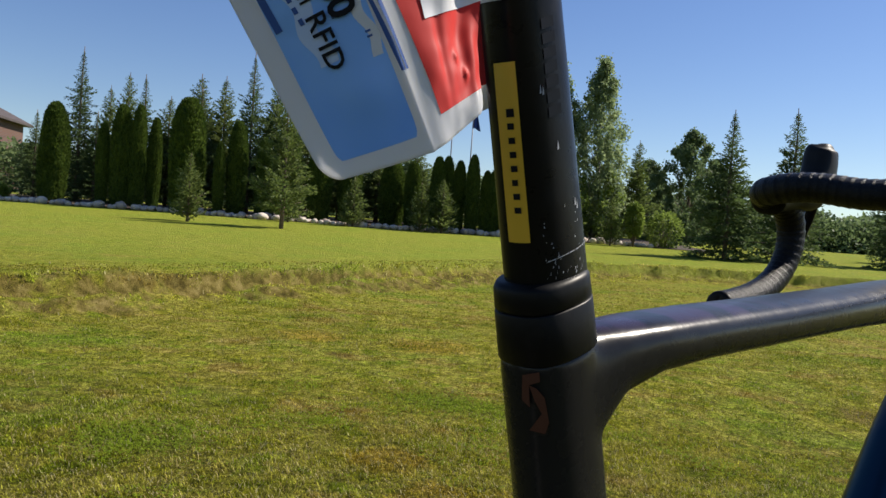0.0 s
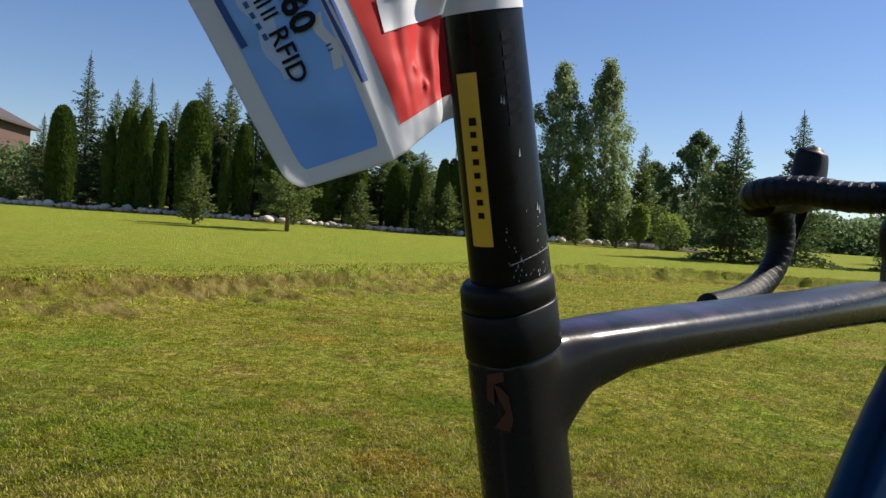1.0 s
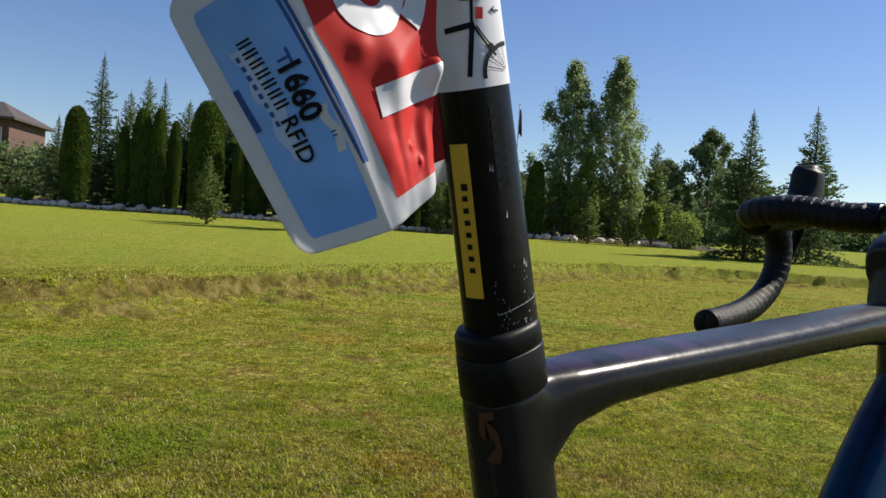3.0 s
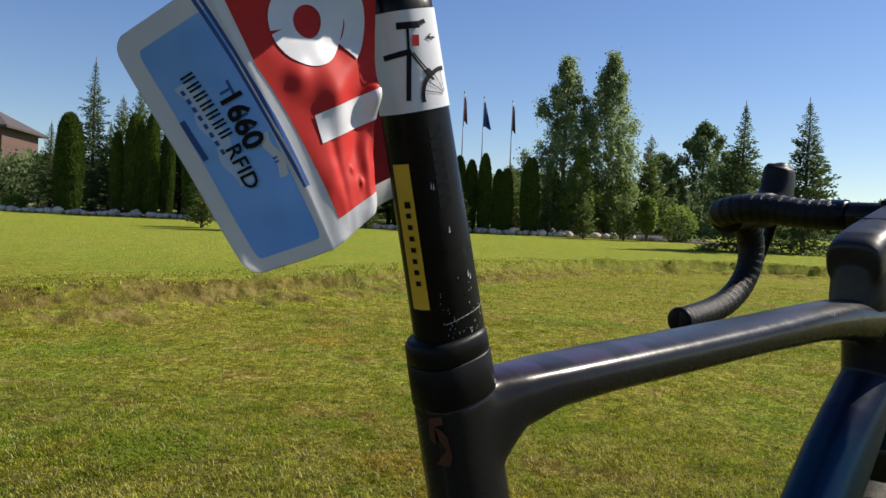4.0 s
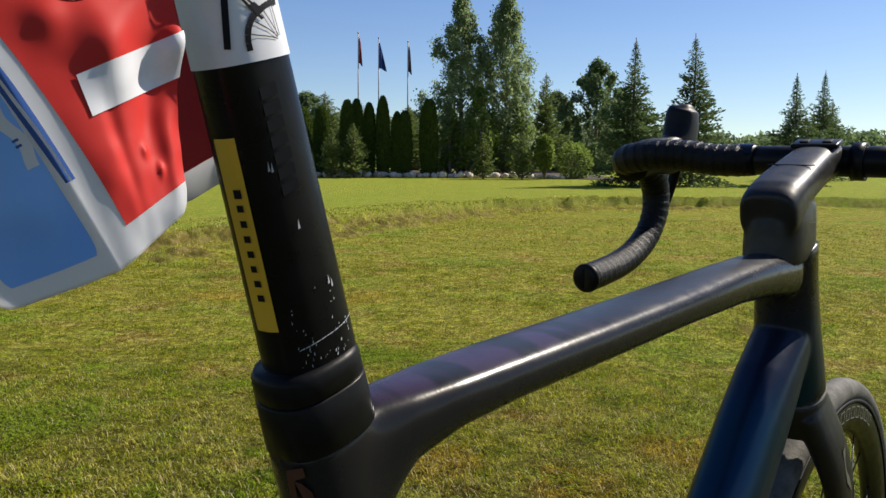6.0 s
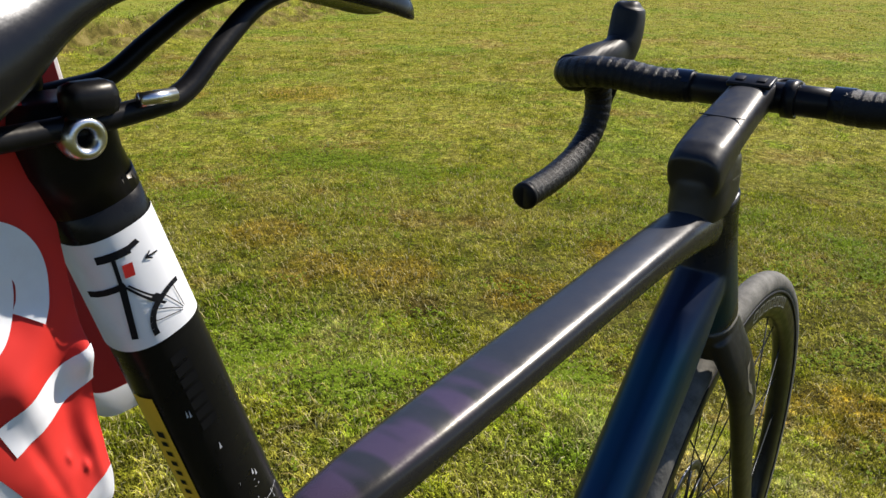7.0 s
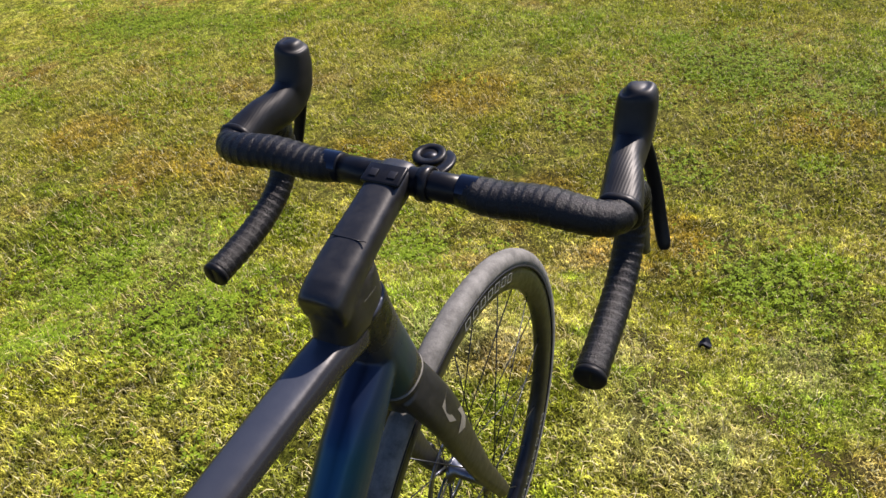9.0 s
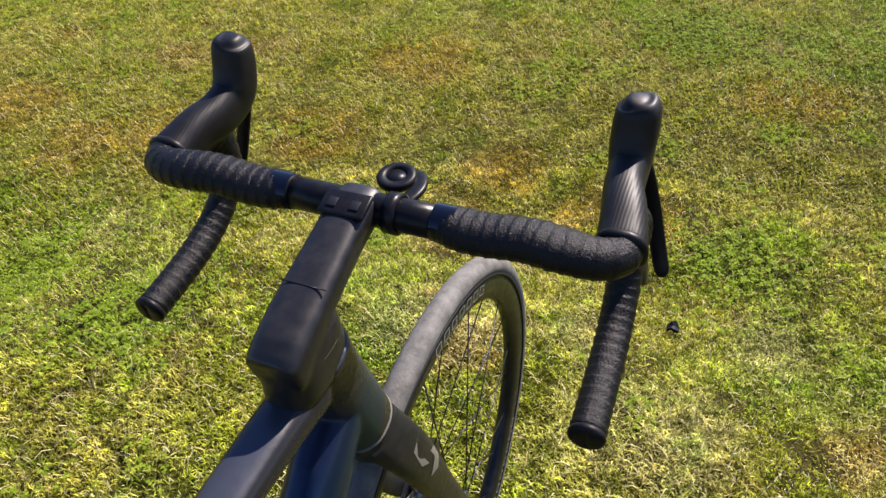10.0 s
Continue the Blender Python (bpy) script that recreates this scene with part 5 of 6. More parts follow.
bm = bmesh.new()
band_stroke(bm, [(0.38 + 0.255 * math.sin(radians(18 * i)), 0.37 - 0.250 * math.cos(radians(18 * i))) for i in range(21)], 0.118, six_place, 0.0009)
band_stroke(bm, [(0.125, 0.37), (0.135, 0.52), (0.19, 0.68), (0.31, 0.80), (0.46, 0.85), (0.60, 0.81), (0.68, 0.74)], 0.110, six_place, 0.0010)
part("number_six", bm, M["white"], front_sheet)
lettering("number_one", "1", 0.655, 0.505, 0.335, 0.170, M["white"], front_sheet, 0.0009, 0.050)
lettering("chip_number", "1660", 0.292, 0.375, 0.090, 0.215, M["ink"], front_sheet, 0.0014, 0.03)
lettering("chip_word", "RFID", 0.208, 0.545, 0.070, 0.165, M["ink"], front_sheet, 0.0013, 0.012)
# the first word on the chip label, as seven upright bars
for i in range(7):
    b0 = 0.250 + i * 0.0395
    for k in (0.0, 0.016):
        sheet("lettering_bar", lambda a, b: plate_point(a + (b - 0.25) * 0.10, b, 0.0008), 0.186, 0.246, b0 + k, b0 + k + 0.0075, M["ink"], front_sheet, "", 2, 2)
# blue second print, slipped below the black one
for a0, b0, wa, wb in ((0.345, 0.340, 0.012, 0.060), (0.300, 0.366, 0.050, 0.010), (0.290, 0.470, 0.075, 0.009), (0.290, 0.520, 0.075, 0.009), (0.290, 0.575, 0.075, 0.009), (0.375, 0.648, 0.020, 0.006), (0.375, 0.662, 0.020, 0.006)):
    sheet("blue_print", lambda a, b: plate_point(a, b, 0.0006), a0, a0 + wa, b0, b0 + wb, M["blue"], front_sheet, "", 2, 2)
for i in range(8):
    b0 = 0.290 + i * 0.036
    sheet("small_print", lambda a, b: plate_point(a + (b - 0.25) * 0.10, b, 0.0007), 0.152, 0.168, b0, b0 + 0.02, M["blue"], front_sheet, "", 1, 1)
FAR = np.array([[(-0.0554, 0.1236, 1.1818), (-0.0265, 0.0842, 1.18)], [(-0.0557, 0.0411, 0.9677), (-0.0333, 0.0086, 0.9716)]])


def far_point(a, b, lift=0.0):
    p = (FAR[0][0] * (1 - a) + FAR[0][1] * a) * (1 - b) + (FAR[1][0] * (1 - a) + FAR[1][1] * a) * b
    sag = 0.006 * math.sin(math.pi * a) * b
    return Vector(p) + Vector((-0.8 * lift, 0.004 * math.sin(math.pi * a) - 0.6 * lift, -sag + 0.0015 * math.sin(9 * a) * b))


back_sheet = sheet("far_sheet", far_point, 0, 1, 0, 1, M["sheet"], number_plate, "folded back half of the plate", 20, 20, 0.0005, 0.08)
sheet("red_panel", lambda a, b: far_point(a, b, 0.0012), 0.0, 0.985, 0, 0.955, M["red"], back_sheet, "red panel")

# ---- planting: conifers, birches, shrubs ----
def sprays(rs, centres, axis, length, width, droop=0.0):
    """Small leaf or needle sprays: a bent kite of two triangles at each centre along its axis."""
    c = len(centres)
    ax = axis / (np.linalg.norm(axis, axis=1, keepdims=True) + 1e-9)
    r = rs.normal(size=(c, 3))
    sd = np.cross(ax, r)
    sd = sd / (np.linalg.norm(sd, axis=1, keepdims=True) + 1e-9)
    ln = (length * rs.uniform(0.6, 1.4, c))[:, None]
    wd = (width * rs.uniform(0.6, 1.4, c))[:, None]
    tip = centres + ax * ln + np.array([0, 0, -1.0]) * ln * droop
    mid = centres + ax * ln * 0.45
    verts = np.stack([centres, mid + sd * wd * 0.5, tip, mid - sd * wd * 0.5], 1).reshape(-1, 3)
    k = np.arange(c)[:, None] * 4
    return verts, np.concatenate([k + [0, 1, 2], k + [0, 2, 3]], 0)


def trunk_part(parent, h, r, material=None, lean=0.0, limbs=(), keep=0.9):
    bm = bmesh.new()
    n = 7
    pts = [(lean * h * (i / n) ** 2 + 0.02 * math.sin(i), 0.02 * math.cos(1.7 * i), h * keep * i / n - 0.1 * (i == 0), r * (1 - 0.85 * i / n), r * (1 - 0.85 * i / n)) for i in range(n + 1)]
    sweep(bm, pts, 8)
    for a, b, r0 in limbs:
        rod(bm, a, b, r0, r0 * 0.3, 5)
    return part("trunk", bm, material or M["bark"], parent)


def thuja(seed, h, r, count):
    rs = np.random.RandomState(seed)
    ob = thing("thuja", Matrix.Identity(4), "tall clipped-looking columnar thuja, dense and dark green", "conifer", "thuja hedge row")
    trunk_part(ob, h, 0.07)
    t = rs.rand(count) ** 0.9
    z = 0.03 * h + t * h * 0.95
    env = r * np.clip(0.80 + 0.28 * np.sin(t * 2.4), 0, 1.05) * np.clip((1 - t ** 4.5), 0, 1) ** 0.5
    ang = rs.uniform(0, 2 * math.pi, count)
    lump = 0.90 + 0.20 * value_noise(ang * 1.6 + seed, z * 1.2, 1.0, seed + 3) - 0.12 * rs.rand(count) ** 2
    rad = env * lump
    cen = np.stack([rad * np.cos(ang), rad * np.sin(ang), z], -1)
    ax = np.stack([np.cos(ang) * 0.55, np.sin(ang) * 0.55, np.full(count, 1.0)], -1) + rs.normal(size=(count, 3)) * 0.25
    v, f = sprays(rs, cen, ax, 0.14, 0.075)
    arrays("crown", v, f, M["thuja"], ob)
    bm = bmesh.new()
    secs = []
    for i in range(9):
        tt_ = i / 8
        e = r * 0.84 * min(0.80 + 0.28 * math.sin(tt_ * 2.4), 1.05) * max(1 - tt_ ** 4.5, 0.01) ** 0.5
        secs.append(((0, 0, 0.03 * h + tt_ * h * 0.92), (1, 0, 0), (0, 1, 0), e, e, 2))
    loft(bm, secs, 10)
    part("inner_foliage", bm, M["thuja"], ob)
    return ob


def spruce(seed, h, r, label, material, step_=0.34, fullness=1.0, gap=0.05, group="spruces", name="spruce", shape=1.0, spray=0.17, lift=0.0):
    """A conifer: limbs at uneven heights all round the stem, each clad in short drooping sprays."""
    rs = np.random.RandomState(seed)
    ob = thing(name, Matrix.Identity(4), label, "conifer", group)
    limbs = []
    cen, axs, big = [], [], []
    count = int(h / step_ * 9 * fullness)
    for i in range(count):
        t = gap + (0.995 - gap) * ((i + rs.rand()) / count) ** 0.90
        z = t * h
        uneven = 0.75 + 0.5 * value_noise(z * 0.9 + seed, z * 0, 1.0, seed + 5)
        a = i * 2.39996 + rs.normal() * 0.35
        lump = 0.80 + 0.42 * value_noise(math.cos(a) * 2 + 7, math.sin(a) * 2 + z * 0.7, 1.0, seed + 6)
        l = (r * (1 - t) ** shape * lump * float(uneven) * 1.06 + 0.02) * rs.choice([0.72, 0.9, 1.0, 1.22])
        rise = -0.20 + 0.95 * t + lift + rs.normal() * 0.10
        d = np.array([math.cos(a), math.sin(a), rise * 0.7])
        b0 = np.array([0, 0, z])
        if l > 0.22 and i % 2 == 0:
            limbs.append((tuple(b0), tuple(b0 + d * l * 0.85), 0.014 * (1 - t) + 0.005))
        m = max(4, int(l / 0.050))
        side = np.array([-math.sin(a), math.cos(a), 0])
        for q in np.linspace(0.10, 1.0, m):
            for sg in (-1, 1, 0):
                w = sg * (1.05 - q) * 0.42 * l * rs.uniform(0.1, 1.0)
                cen.append(b0 + d * l * q + side * w + np.array([0, 0, -0.16 * l * q * (1 - t) + rs.normal() * 0.045]))
                axs.append(d * 0.8 + side * sg * 0.9 + rs.normal(size=3) * 0.38 + np.array([0, 0, 0.20]))
                big.append(0.40 + 0.60 * min(1.0, (1 - t) * 2.2))
    trunk_part(ob, h, 0.03 + 0.012 * h, None, 0, limbs, 1.04)
    big = np.array(big)
    v, f = sprays(rs, np.array(cen), np.array(axs), spray * big, spray * 0.42 * big, 0.10)
    arrays("crown", v, f, material, ob)
    return ob


def broadleaf(seed, h, r, label, material, bark, name="birch_tree", clumps=60, per=60, low=0.12, leaf=0.13, shape=0.9, group="birches"):
    rs = np.random.RandomState(seed)
    ob = thing(name, Matrix.Identity(4), label, "tree", group)
    limbs, cen, axs = [], [], []
    for i in range(clumps):
        t = low + (1 - low) * (i + rs.rand()) / clumps
        env = r * (math.sin(min(1.0, (t - low) / (1 - low) * 1.02) ** 0.62 * math.pi) ** shape + 0.10)
        a = rs.uniform(0, 2 * math.pi)
        d = env * rs.uniform(0.25, 1.0)
        c = np.array([math.cos(a) * d, math.sin(a) * d, t * h])
        root = (0.0, 0.0, max(0.05, t * h - d * 1.1 - 0.1))
        if i % 2 == 0:
            limbs.append((root, tuple(c), 0.028 * (1 - t) + 0.008))
        sz = rs.uniform(0.25, 0.55) * (0.6 + 0.12 * h * 0.3) * (1.15 - 0.5 * t)
        m = int(per * rs.uniform(0.6, 1.3))
        o = rs.normal(size=(m, 3)) * np.array([0.42, 0.42, 0.55]) * sz
        cen.append(c + o)
        axs.append(rs.normal(size=(m, 3)) + np.array([0, 0, -0.9]))
    trunk_part(ob, h, 0.04 + 0.012 * h, bark, 0.01, limbs, 0.95)
    v, f = sprays(rs, np.concatenate(cen), np.concatenate(axs), leaf, leaf * 0.72, 0.1)
    arrays("crown", v, f, material, ob)
    return ob


def shrub(seed, h, r, label, name="round_shrub", material=None, stalk=0.0):
    rs = np.random.RandomState(seed)
    ob = thing(name, Matrix.Identity(4), label, "shrub", "shrubs")
    c = 2200
    d = rs.normal(size=(c, 3))
    d /= np.linalg.norm(d, axis=1, keepdims=True)
    rad = rs.uniform(0.55, 1.0, c) ** 0.5 * (0.8 + 0.35 * value_noise(d[:, 0] * 3 + 9, d[:, 2] * 3 + d[:, 1] * 2 + 5, 1.0, seed))
    hh = (h - stalk) / 2
    cen = d * rad[:, None] * np.array([r, r, hh]) + np.array([0, 0, stalk + hh])
    cen[:, 2] = np.maximum(cen[:, 2], 0.03)
    v, f = sprays(rs, cen, d + rs.normal(size=(c, 3)) * 0.5, 0.13, 0.08)
    limbs = [((0, 0, 0.02), tuple(cen[i] * 0.8), 0.012) for i in range(0, 40)]
    trunk_part(ob, max(stalk + 0.4, h * 0.6), 0.03, None, 0, limbs)
    arrays("crown", v, f, material or M["shrub"], ob)
    return ob


def plant(ob, x, y, h, w, turn=0.0):
    """Another of the same kind on the ground, scaled in height and width."""
    z = float(ground_z(x, y)) - 0.03
    made = copy_thing(ob, pose(x, y, z, 0, 0, turn))
    made.scale = (w, w, h)
    return made


def seat(ob, x, y, h, w, turn=0.0):
    ob.matrix_world = pose(x, y, float(ground_z(x, y)) - 0.03, 0, 0, turn)
    ob.scale = (w, w, h)
    return ob


def row(models, places):
    """Plants models in turn at (x, y, height, half width); the first uses the models themselves."""
    used = set()
    for i, (x, y, h, w) in enumerate(places):
        ob = models[i % len(models)]
        f = plant if i % len(models) in used else seat
        used.add(i % len(models))
        f(ob, x, y, h, w, (i * 77) % 360)


# unit-height models, scaled where they stand
TH = [thuja(41, 4.5, 0.62, 9500), thuja(42, 4.5, 0.60, 9500), thuja(43, 4.5, 0.64, 9500)]
row(TH, [(x, y, h / 4.5, 0.76 * r / 0.62) for x, y, h, r in (
    (-18.7, 37.0, 4.75, 0.80), (-16.4, 37.0, 4.0, 0.36), (-15.55, 37.0, 4.85, 0.56), (-14.8, 37.1, 4.9, 0.46), (-14.2, 37.6, 4.4, 0.42), (-12.45, 37.0, 5.4, 0.95), (-10.8, 36.6, 3.4, 0.32),
    (-10.15, 37.2, 4.5, 0.58), (-8.9, 37.2, 3.8, 0.45), (-7.7, 37.4, 4.2, 0.6), (-6.3, 37.5, 3.7, 0.72), (-4.9, 38.0, 3.6, 0.7), (-2.9, 38.2, 3.2, 0.75), (-1.9, 37.6, 3.2, 0.5),
    (-0.72, 37.0, 3.50, 0.42), (-0.30, 37.2, 3.55, 0.40), (0.27, 37.3, 3.40, 0.38), (0.89, 37.0, 3.70, 0.38), (1.55, 37.1, 3.00, 0.36), (1.90, 36.9, 3.05, 0.42), (3.02, 37.0, 3.60, 0.52))])
SP = [spruce(51, 8.0, 1.55, "tall dark spruce behind the hedge", M["spruce"], 0.36), spruce(52, 8.0, 1.65, "tall dark spruce behind the hedge", M["spruce"], 0.33)]
row(SP, [(x, y, h / 8.0, w) for x, y, h, w in ((-20.0, 42, 7.9, 1.0), (-21.2, 40, 4.4, 0.75), (-16.6, 42, 6.7, 0.95), (-10.9, 42, 8.2, 1.0), (-18.6, 41, 4.6, 0.9), (-13.4, 41.5, 6.2, 0.9), (-8.6, 42, 6.0, 1.0))])
PB = [spruce(61, 7.0, 1.5, "bushy pine behind the hedge", M["pine"], 0.42, 1.1, 0.08, "back pines", "pine_tree", 0.75, 0.22, 0.5), spruce(62, 7.0, 1.4, "bushy pine behind the hedge", M["pine"], 0.45, 1.1, 0.08, "back pines", "pine_tree", 0.75, 0.22, 0.5)]
row(PB, [(x, y, h / 7.0, w) for x, y, h, w in ((-17.9, 43, 6.9, 0.8), (-19.1, 43.5, 6.2, 0.8), (-13.8, 42.5, 7.0, 1.1), (-12.8, 43.5, 7.1, 1.0), (-9.8, 43, 7.3, 1.1), (-8.0, 43, 6.8, 1.1), (-6.0, 42, 5.0, 1.1), (-4.0, 42, 4.2, 1.1), (-2.0, 42, 4.0, 1.1), (-15.6, 43, 5.8, 1.0), (9.13, 40.0, 5.0, 0.75), (-0.2, 42.5, 3.6, 1.0), (2.3, 41.5, 3.4, 1.0))])
PM = spruce(71, 4.8, 1.35, "young pine standing alone on the lawn edge", M["pine"], 0.34, 1.1, 0.10, "lawn pines", "pine_tree", 0.75, 0.17, 0.55)
seat(PM, -5.95, 28.2, 1.0, 0.95)
PS = [spruce(72, 2.3, 0.62, "small bright pine at the lawn edge", M["pine"], 0.20, 1.0, 0.04, "small pines", "small_pine", 0.85, 0.15, 0.85), spruce(73, 2.3, 0.62, "small bright pine at the lawn edge", M["pine"], 0.21, 1.0, 0.04, "small pines", "small_pine", 0.85, 0.15, 0.85)]
row(PS, [(x, y, h / 2.3, w / 0.62) for x, y, h, w in ((-9.4, 28.5, 2.4, 0.70), (-4.35, 35.4, 2.15, 0.70), (-1.35, 35.2, 2.1, 0.62), (-0.40, 35.4, 2.3, 0.70), (5.3, 35.3, 2.0, 0.62), (7.1, 35.4, 2.1, 0.55), (-7.2, 35.2, 1.6, 0.5))])
SN = [spruce(81, 5.5, 1.75, "open-branched green spruce on the lawn", M["spruce"], 0.40, 1.5, 0.02, "lawn spruces", "spruce", 1.12), spruce(82, 5.5, 1.75, "open-branched green spruce on the lawn", M["spruce"], 0.42, 1.5, 0.02, "lawn spruces", "spruce", 1.12)]
row(SN, [(x, y, h / 5.5, w) for x, y, h, w in ((10.04, 29.2, 5.3, 1.0), (12.87, 30.5, 5.7, 1.02), (17.45, 31.2, 4.4, 0.85), (27.4, 45.0, 4.3, 0.85), (22.5, 37.7, 5.2, 0.9), (31.0, 52.0, 4.6, 0.9), (24.5, 60.0, 4.0, 0.8))])
BI = [broadleaf(91, 8.5, 1.85, "tall slender birch with airy drooping leaves", M["birch"], M["birch_bark"], clumps=230, per=120, leaf=0.12, low=0.06), broadleaf(92, 8.8, 1.65, "tall slender birch with airy drooping leaves", M["birch"], M["birch_bark"], clumps=230, per=120, leaf=0.12, low=0.06)]
seat(BI[0], 4.7, 39.0, 1.0, 1.0)
seat(BI[1], 6.94, 39.0, 1.0, 1.0, 40)
LF = broadleaf(93, 4.2, 0.95, "light green young birch below the tall ones", M["shrub"], M["birch_bark"], clumps=50, per=80, low=0.06)
seat(LF, 5.5, 37.6, 1.0, 1.0)
plant(LF, 4.1, 38.0, 0.75, 0.9, 120)
plant(LF, 7.4, 38.2, 0.80, 0.9, 200)
BG = broadleaf(94, 6.4, 2.0, "broad leafy tree at the back of the garden", M["woods"], M["bark"], "leafy_tree", 120, 120, 0.03, 0.16, 0.7, "leafy trees")
seat(BG, 13.5, 46, 1.0, 1.0)
for x, y, h, w, a in ((11.4, 47, 0.72, 0.9, 50), (16.2, 50, 0.80, 1.0, 130), (-3.2, 46, 0.66, 1.1, 80), (2.6, 46, 0.52, 1.0, 20)):
    plant(BG, x, y, h, w, a)
seat(shrub(95, 1.75, 0.80, "round bright green shrub"), 9.9, 37.0, 1.0, 1.0)
seat(shrub(96, 2.0, 0.36, "small clipped tree on a thin stalk", "topiary_tree", M["shrub"], 0.45), 8.15, 35.6, 1.0, 1.0)
seat(shrub(97, 0.8, 0.5, "low green shrub beside the hedge"), -21.0, 36.6, 1.0, 1.0)


# distant belt of trees on the horizon
def far_woods(name, seed, x0, x1, y, h0, h1, count, leaf):
    rs = np.random.RandomState(seed)
    x = rs.uniform(x0, x1, count)
    top = h0 + (h1 - h0) * (0.55 * value_noise(x, x * 0 + seed, 0.11, seed) + 0.45 * value_noise(x, x * 0, 0.45, seed + 1))
    z = rs.rand(count) ** 0.75 * top
    depth = rs.normal(0, 2.5, count) + 3.0 * (value_noise(x, z, 0.3, seed + 2) - 0.5)
    cen = np.stack([x, y + depth, 1.4 + z], -1)
    v, f = sprays(rs, cen, rs.normal(size=(count, 3)), leaf, leaf * 0.8)
    ob = arrays(name, v, f, M["woods"], None, "distant belt of mixed trees")
    return tagged(ob, kind="stuff", category="woods")


far_woods("far_trees", 101, 18, 110, 95, 3.5, 6.2, 80000, 0.45)
far_woods("far_trees", 102, -75, 25, 62, 3.0, 5.0, 70000, 0.32)
far_woods("far_trees", 103, -150, 180, 170, 6.0, 11.0, 50000, 0.95)

# mulched planting bed
bed_x = np.linspace(-26, 12, 120)
edge = 36.2 + 0.35 * np.sin(bed_x * 0.35) + 0.2 * np.sin(bed_x * 0.9 + 1)
rows_ = np.linspace(0, 1, 9)
BX, BT = np.meshgrid(bed_x, rows_, indexing="ij")
BY = edge[:, None] * (1 - BT) + 45.0 * BT
ids = np.arange(BX.size).reshape(BX.shape)
quads = np.stack([ids[:-1, :-1], ids[1:, :-1], ids[1:, 1:], ids[:-1, 1:]], -1).reshape(-1, 4)
bed = arrays("planting_bed", np.stack([BX, BY, ground_z(BX, BY) + 0.03], -1).reshape(-1, 3), quads, M["mulch"], None, "dark mulched planting bed under the hedge", True)
tagged(bed, kind="structure", category="flower bed")

# flagpoles with limp flags
def flagpole(x, y, top, mats, label):
    z = float(ground_z(x, y))
    ob = thing("flagpole", pose(x, y, z), label, "flagpole", "flagpoles")
    bm = bmesh.new()
    rod(bm, (0, 0, 0), (0, 0, top), 0.045, 0.025, 10)
    part("pole", bm, M["pole"], ob)
    bm = bmesh.new()
    ball(bm, (0, 0, top + 0.04), 0.05, 0.05, 0.05, 10)
    part("finial", bm, M["pole"], ob)
    bm = bmesh.new()
    na, nb = 10, 12
    g = []
    for i in range(na + 1):
        a = i / na
        g.append([])
        for j in range(nb + 1):
            b = j / nb
            xx = 0.03 + a * (0.10 + 0.42 * b * mats[1])
            g[-1].append(bm.verts.new((xx, 0.10 * math.sin(a * 9 + b * 2) * (0.3 + 0.7 * b), top - 0.10 - b * 1.45 - a * 0.35 * (1 - 0.4 * b))))
    for i in range(na):
        for j in range(nb):
            bm.faces.new((g[i][j], g[i + 1][j], g[i + 1][j + 1], g[i][j + 1]))
    fl = part("flag", bm, mats[0], ob, mats[2])
    so = fl.modifiers.new("cloth", "SOLIDIFY")
    so.thickness = 0.004
    return ob


flagpole(-0.31, 44, 7.35, (M["flag_red"], 0.25, "red and dark flag hanging limp"), "grey flagpole with a limp red flag")
flagpole(0.79, 44, 7.10, (M["flag_blue"], 0.75, "blue flag hanging limp"), "grey flagpole with a limp blue flag")
flagpole(2.37, 44, 6.95, (M["flag_dark"], 0.2, "dark red flag hanging limp"), "grey flagpole with a limp dark flag")

# brick house with a hipped roof beyond the spruces
HX, HY = -39.9, 60.0
hz = float(ground_z(HX, HY))
house = thing("house", pose(HX, HY, hz, 0, 0, 8), "brown brick house with a hipped tile roof behind trees", "house")
bm = bmesh.new()
box(bm, (0, 3, 2.9), 8.0, 7.0, 6.2)
part("wall", bm, M["brick"], house, "", False)
bm = bmesh.new()
ev = [(-4.6, -1.1, 5.85), (4.6, -1.1, 5.85), (4.6, 7.1, 5.85), (-4.6, 7.1, 5.85)]
lo = [bm.verts.new(p) for p in ev]
ee = [bm.verts.new((p[0], p[1], p[2] + 0.18)) for p in ev]
rg = [bm.verts.new((-2.0, 3.0, 7.6)), bm.verts.new((2.0, 3.0, 7.6))]
for i in range(4):
    bm.faces.new((lo[i], lo[(i + 1) % 4], ee[(i + 1) % 4], ee[i]))
bm.faces.new(lo)
for f in ((ee[0], ee[1], rg[1], rg[0]), (ee[1], ee[2], rg[1]), (ee[2], ee[3], rg[0], rg[1]), (ee[3], ee[0], rg[0])):
    bm.faces.new(f)
part("roof", bm, M["roof"], house, "brown tiled hipped roof", False)
for wx in (-1.6, 1.6, 3.0):
    bm = bmesh.new()
    box(bm, (wx, -0.52, 4.5), 1.0, 0.10, 1.5, None, 0.02)
    win = part("window", bm, M["frame_white"], house, "", False)
    bm = bmesh.new()
    box(bm, (wx, -0.58, 4.5), 0.80, 0.02, 1.3)
    part("pane", bm, M["glass"], win, "", False)

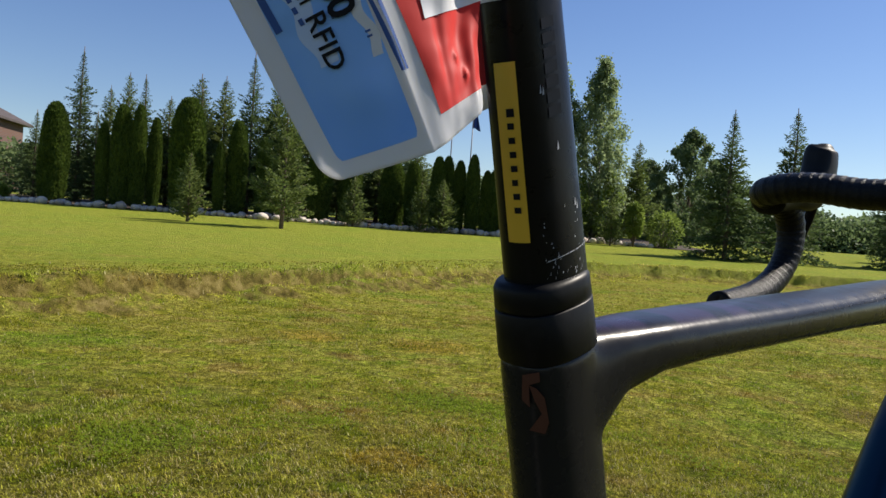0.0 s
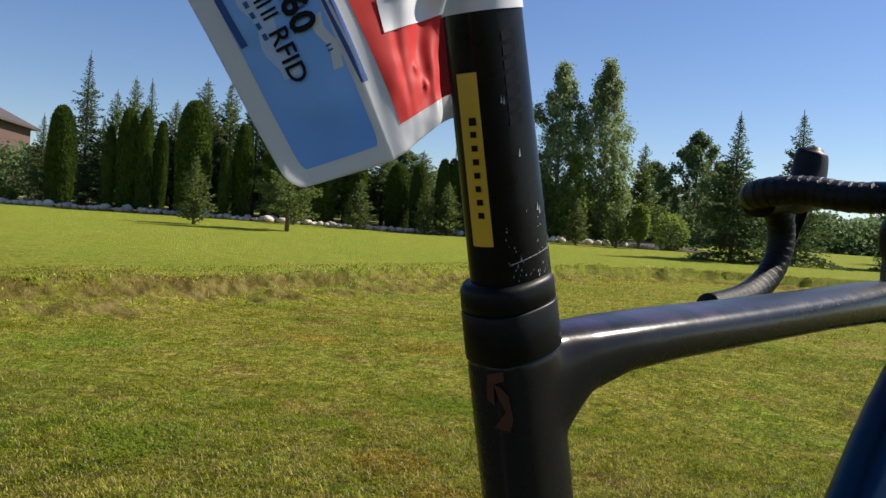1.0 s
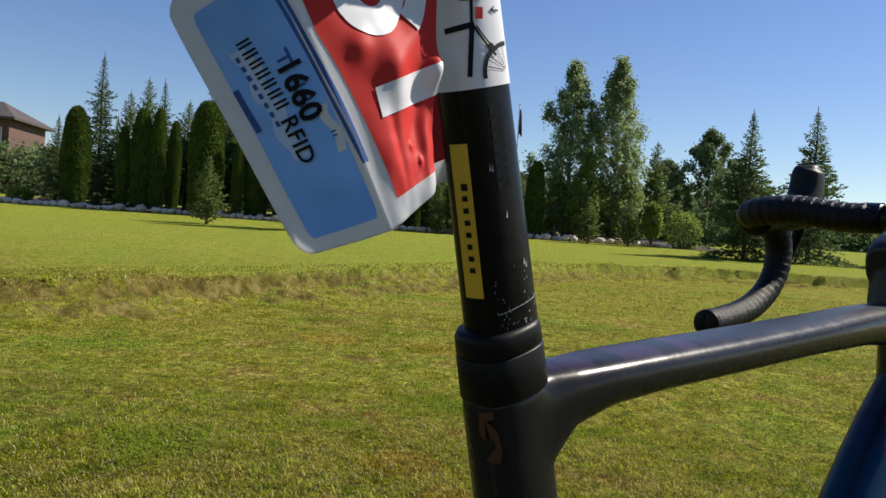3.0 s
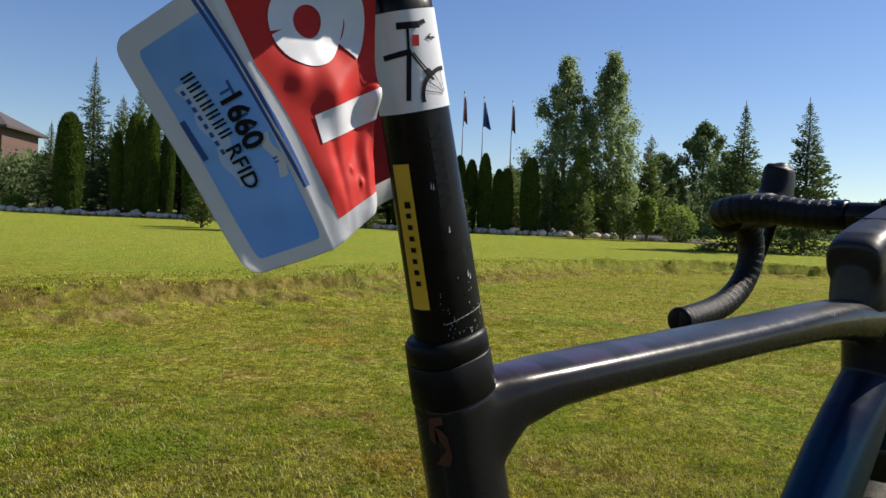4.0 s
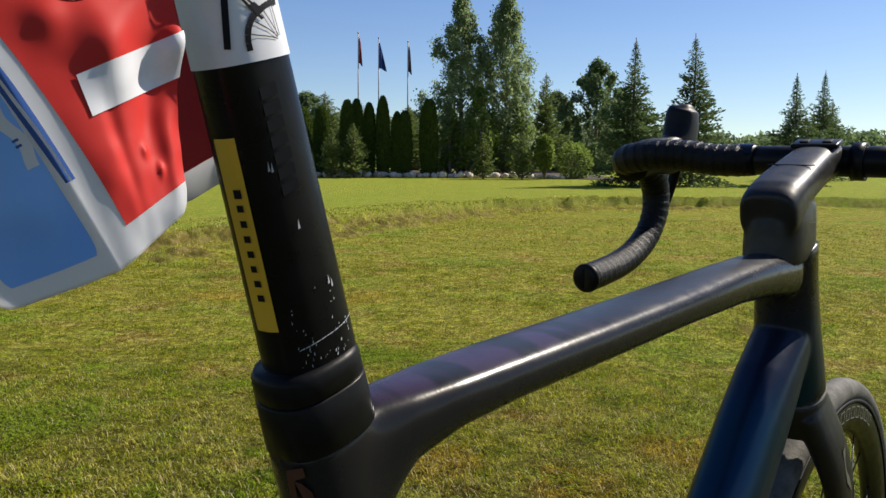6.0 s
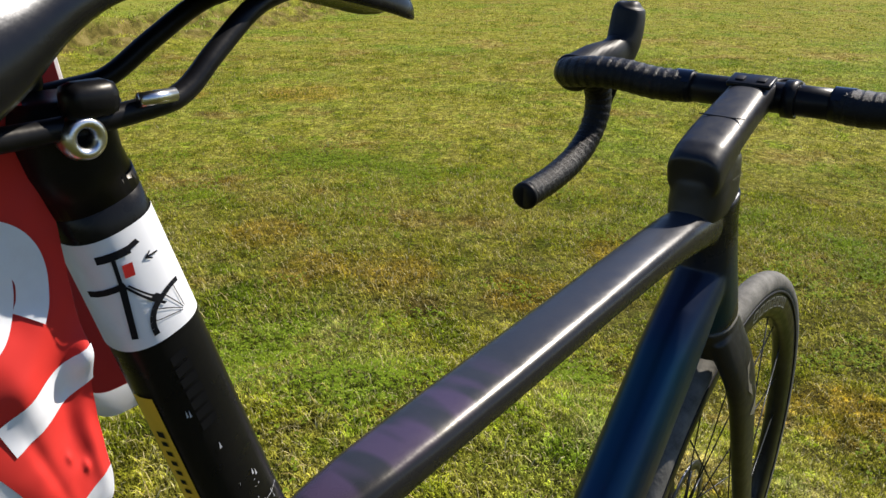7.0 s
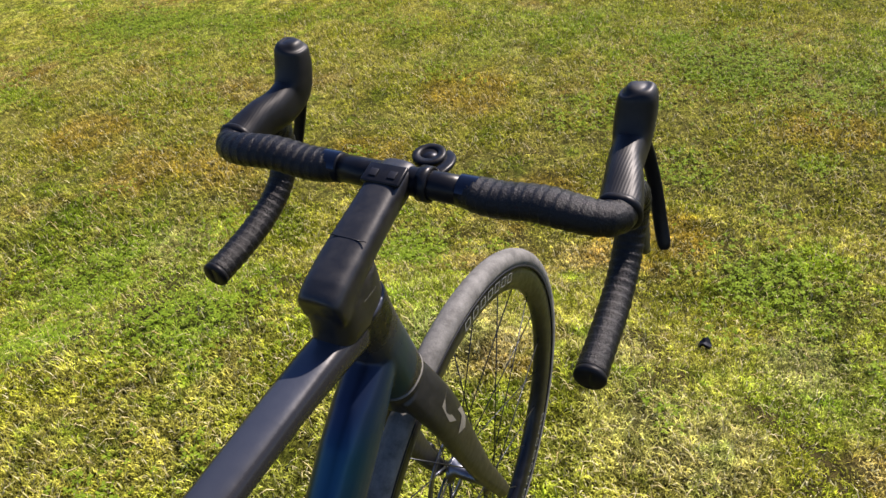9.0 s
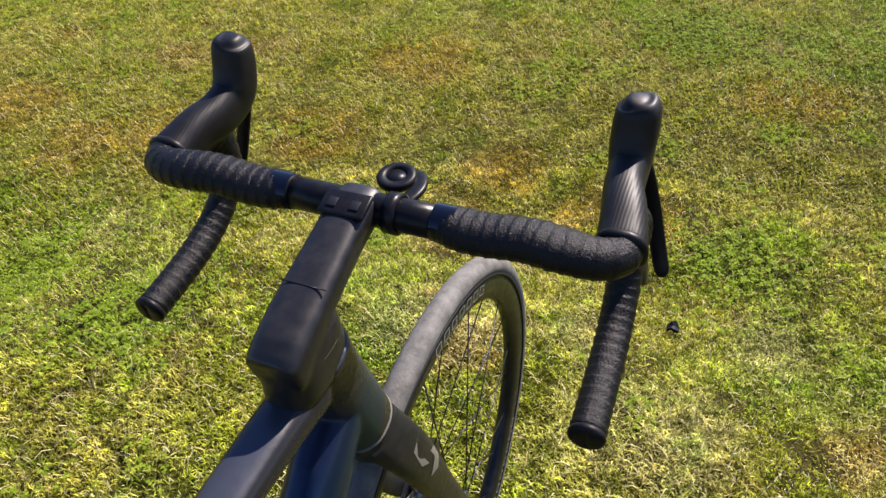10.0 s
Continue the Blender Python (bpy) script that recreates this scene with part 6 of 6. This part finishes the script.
# small black scrap lying in the grass
bm = bmesh.new()
rs = random.Random(4)
top = [bm.verts.new((0.021 * math.cos(a) * rs.uniform(0.7, 1.1), 0.017 * math.sin(a) * rs.uniform(0.7, 1.1), 0.016 + 0.010 * math.sin(2 * a))) for a in [i * math.pi / 5 for i in range(10)]]
low = [bm.verts.new((v.co.x * 0.85, v.co.y * 0.85, v.co.z - 0.012)) for v in top]
hub_ = bm.verts.new((0.002, 0, 0.020))
for i in range(10):
    k = (i + 1) % 10
    bm.faces.new((top[i], top[k], hub_))
    bm.faces.new((low[i], low[k], top[k], top[i]))
bm.faces.new(low[::-1])
scrap = part("black_scrap", bm, M["ink"], None, "", False)
scrap.matrix_world = pose(1.600, 1.690, float(ground_z(1.600, 1.690)) + 0.014)
tagged(scrap, "small crumpled black scrap lying in the grass", "litter")

# ---- field stones along the edge of the bed ----
def stone_mesh(seed):
    rs = random.Random(seed)
    bm = bmesh.new()
    bmesh.ops.create_icosphere(bm, subdivisions=2, radius=1.0)
    for v in bm.verts:
        k = 1 + 0.28 * noise.noise(v.co * 1.3 + Vector((seed * 7.1, 0, 0)))
        v.co = Vector((v.co.x * k, v.co.y * k * 0.85, v.co.z * k * 0.62))
    me = bpy.data.meshes.new("stone")
    bm.to_mesh(me)
    bm.free()
    me.polygons.foreach_set("use_smooth", [True] * len(me.polygons))
    me.materials.append(M["stone"])
    return me


edging = thing("stone_edging", Matrix.Identity(4), "row of rough field stones edging the planting bed", "stone edging", "", "structure")
meshes = [stone_mesh(i) for i in range(5)]
rs = random.Random(9)
x = -25.5
while x < 9.2:
    s = rs.uniform(0.14, 0.23) if rs.random() < 0.9 else rs.uniform(0.25, 0.34)
    for deep in range(2):
        y = 36.2 + 0.35 * math.sin(x * 0.35) + 0.2 * math.sin(x * 0.9 + 1) - 0.10 + deep * 0.28 + rs.uniform(-0.06, 0.06)
        st = new("stone", meshes[rs.randrange(5)])
        st.matrix_world = pose(x + rs.uniform(-0.08, 0.08), y, float(ground_z(x, y)) + s * 0.50, rs.uniform(-12, 12), rs.uniform(-12, 12), rs.uniform(0, 360)) @ Matrix.Diagonal((s, s, s * rs.uniform(0.9, 1.3), 1))
        st.parent = edging
        if rs.random() < 0.4:
            break
    x += s * 1.75
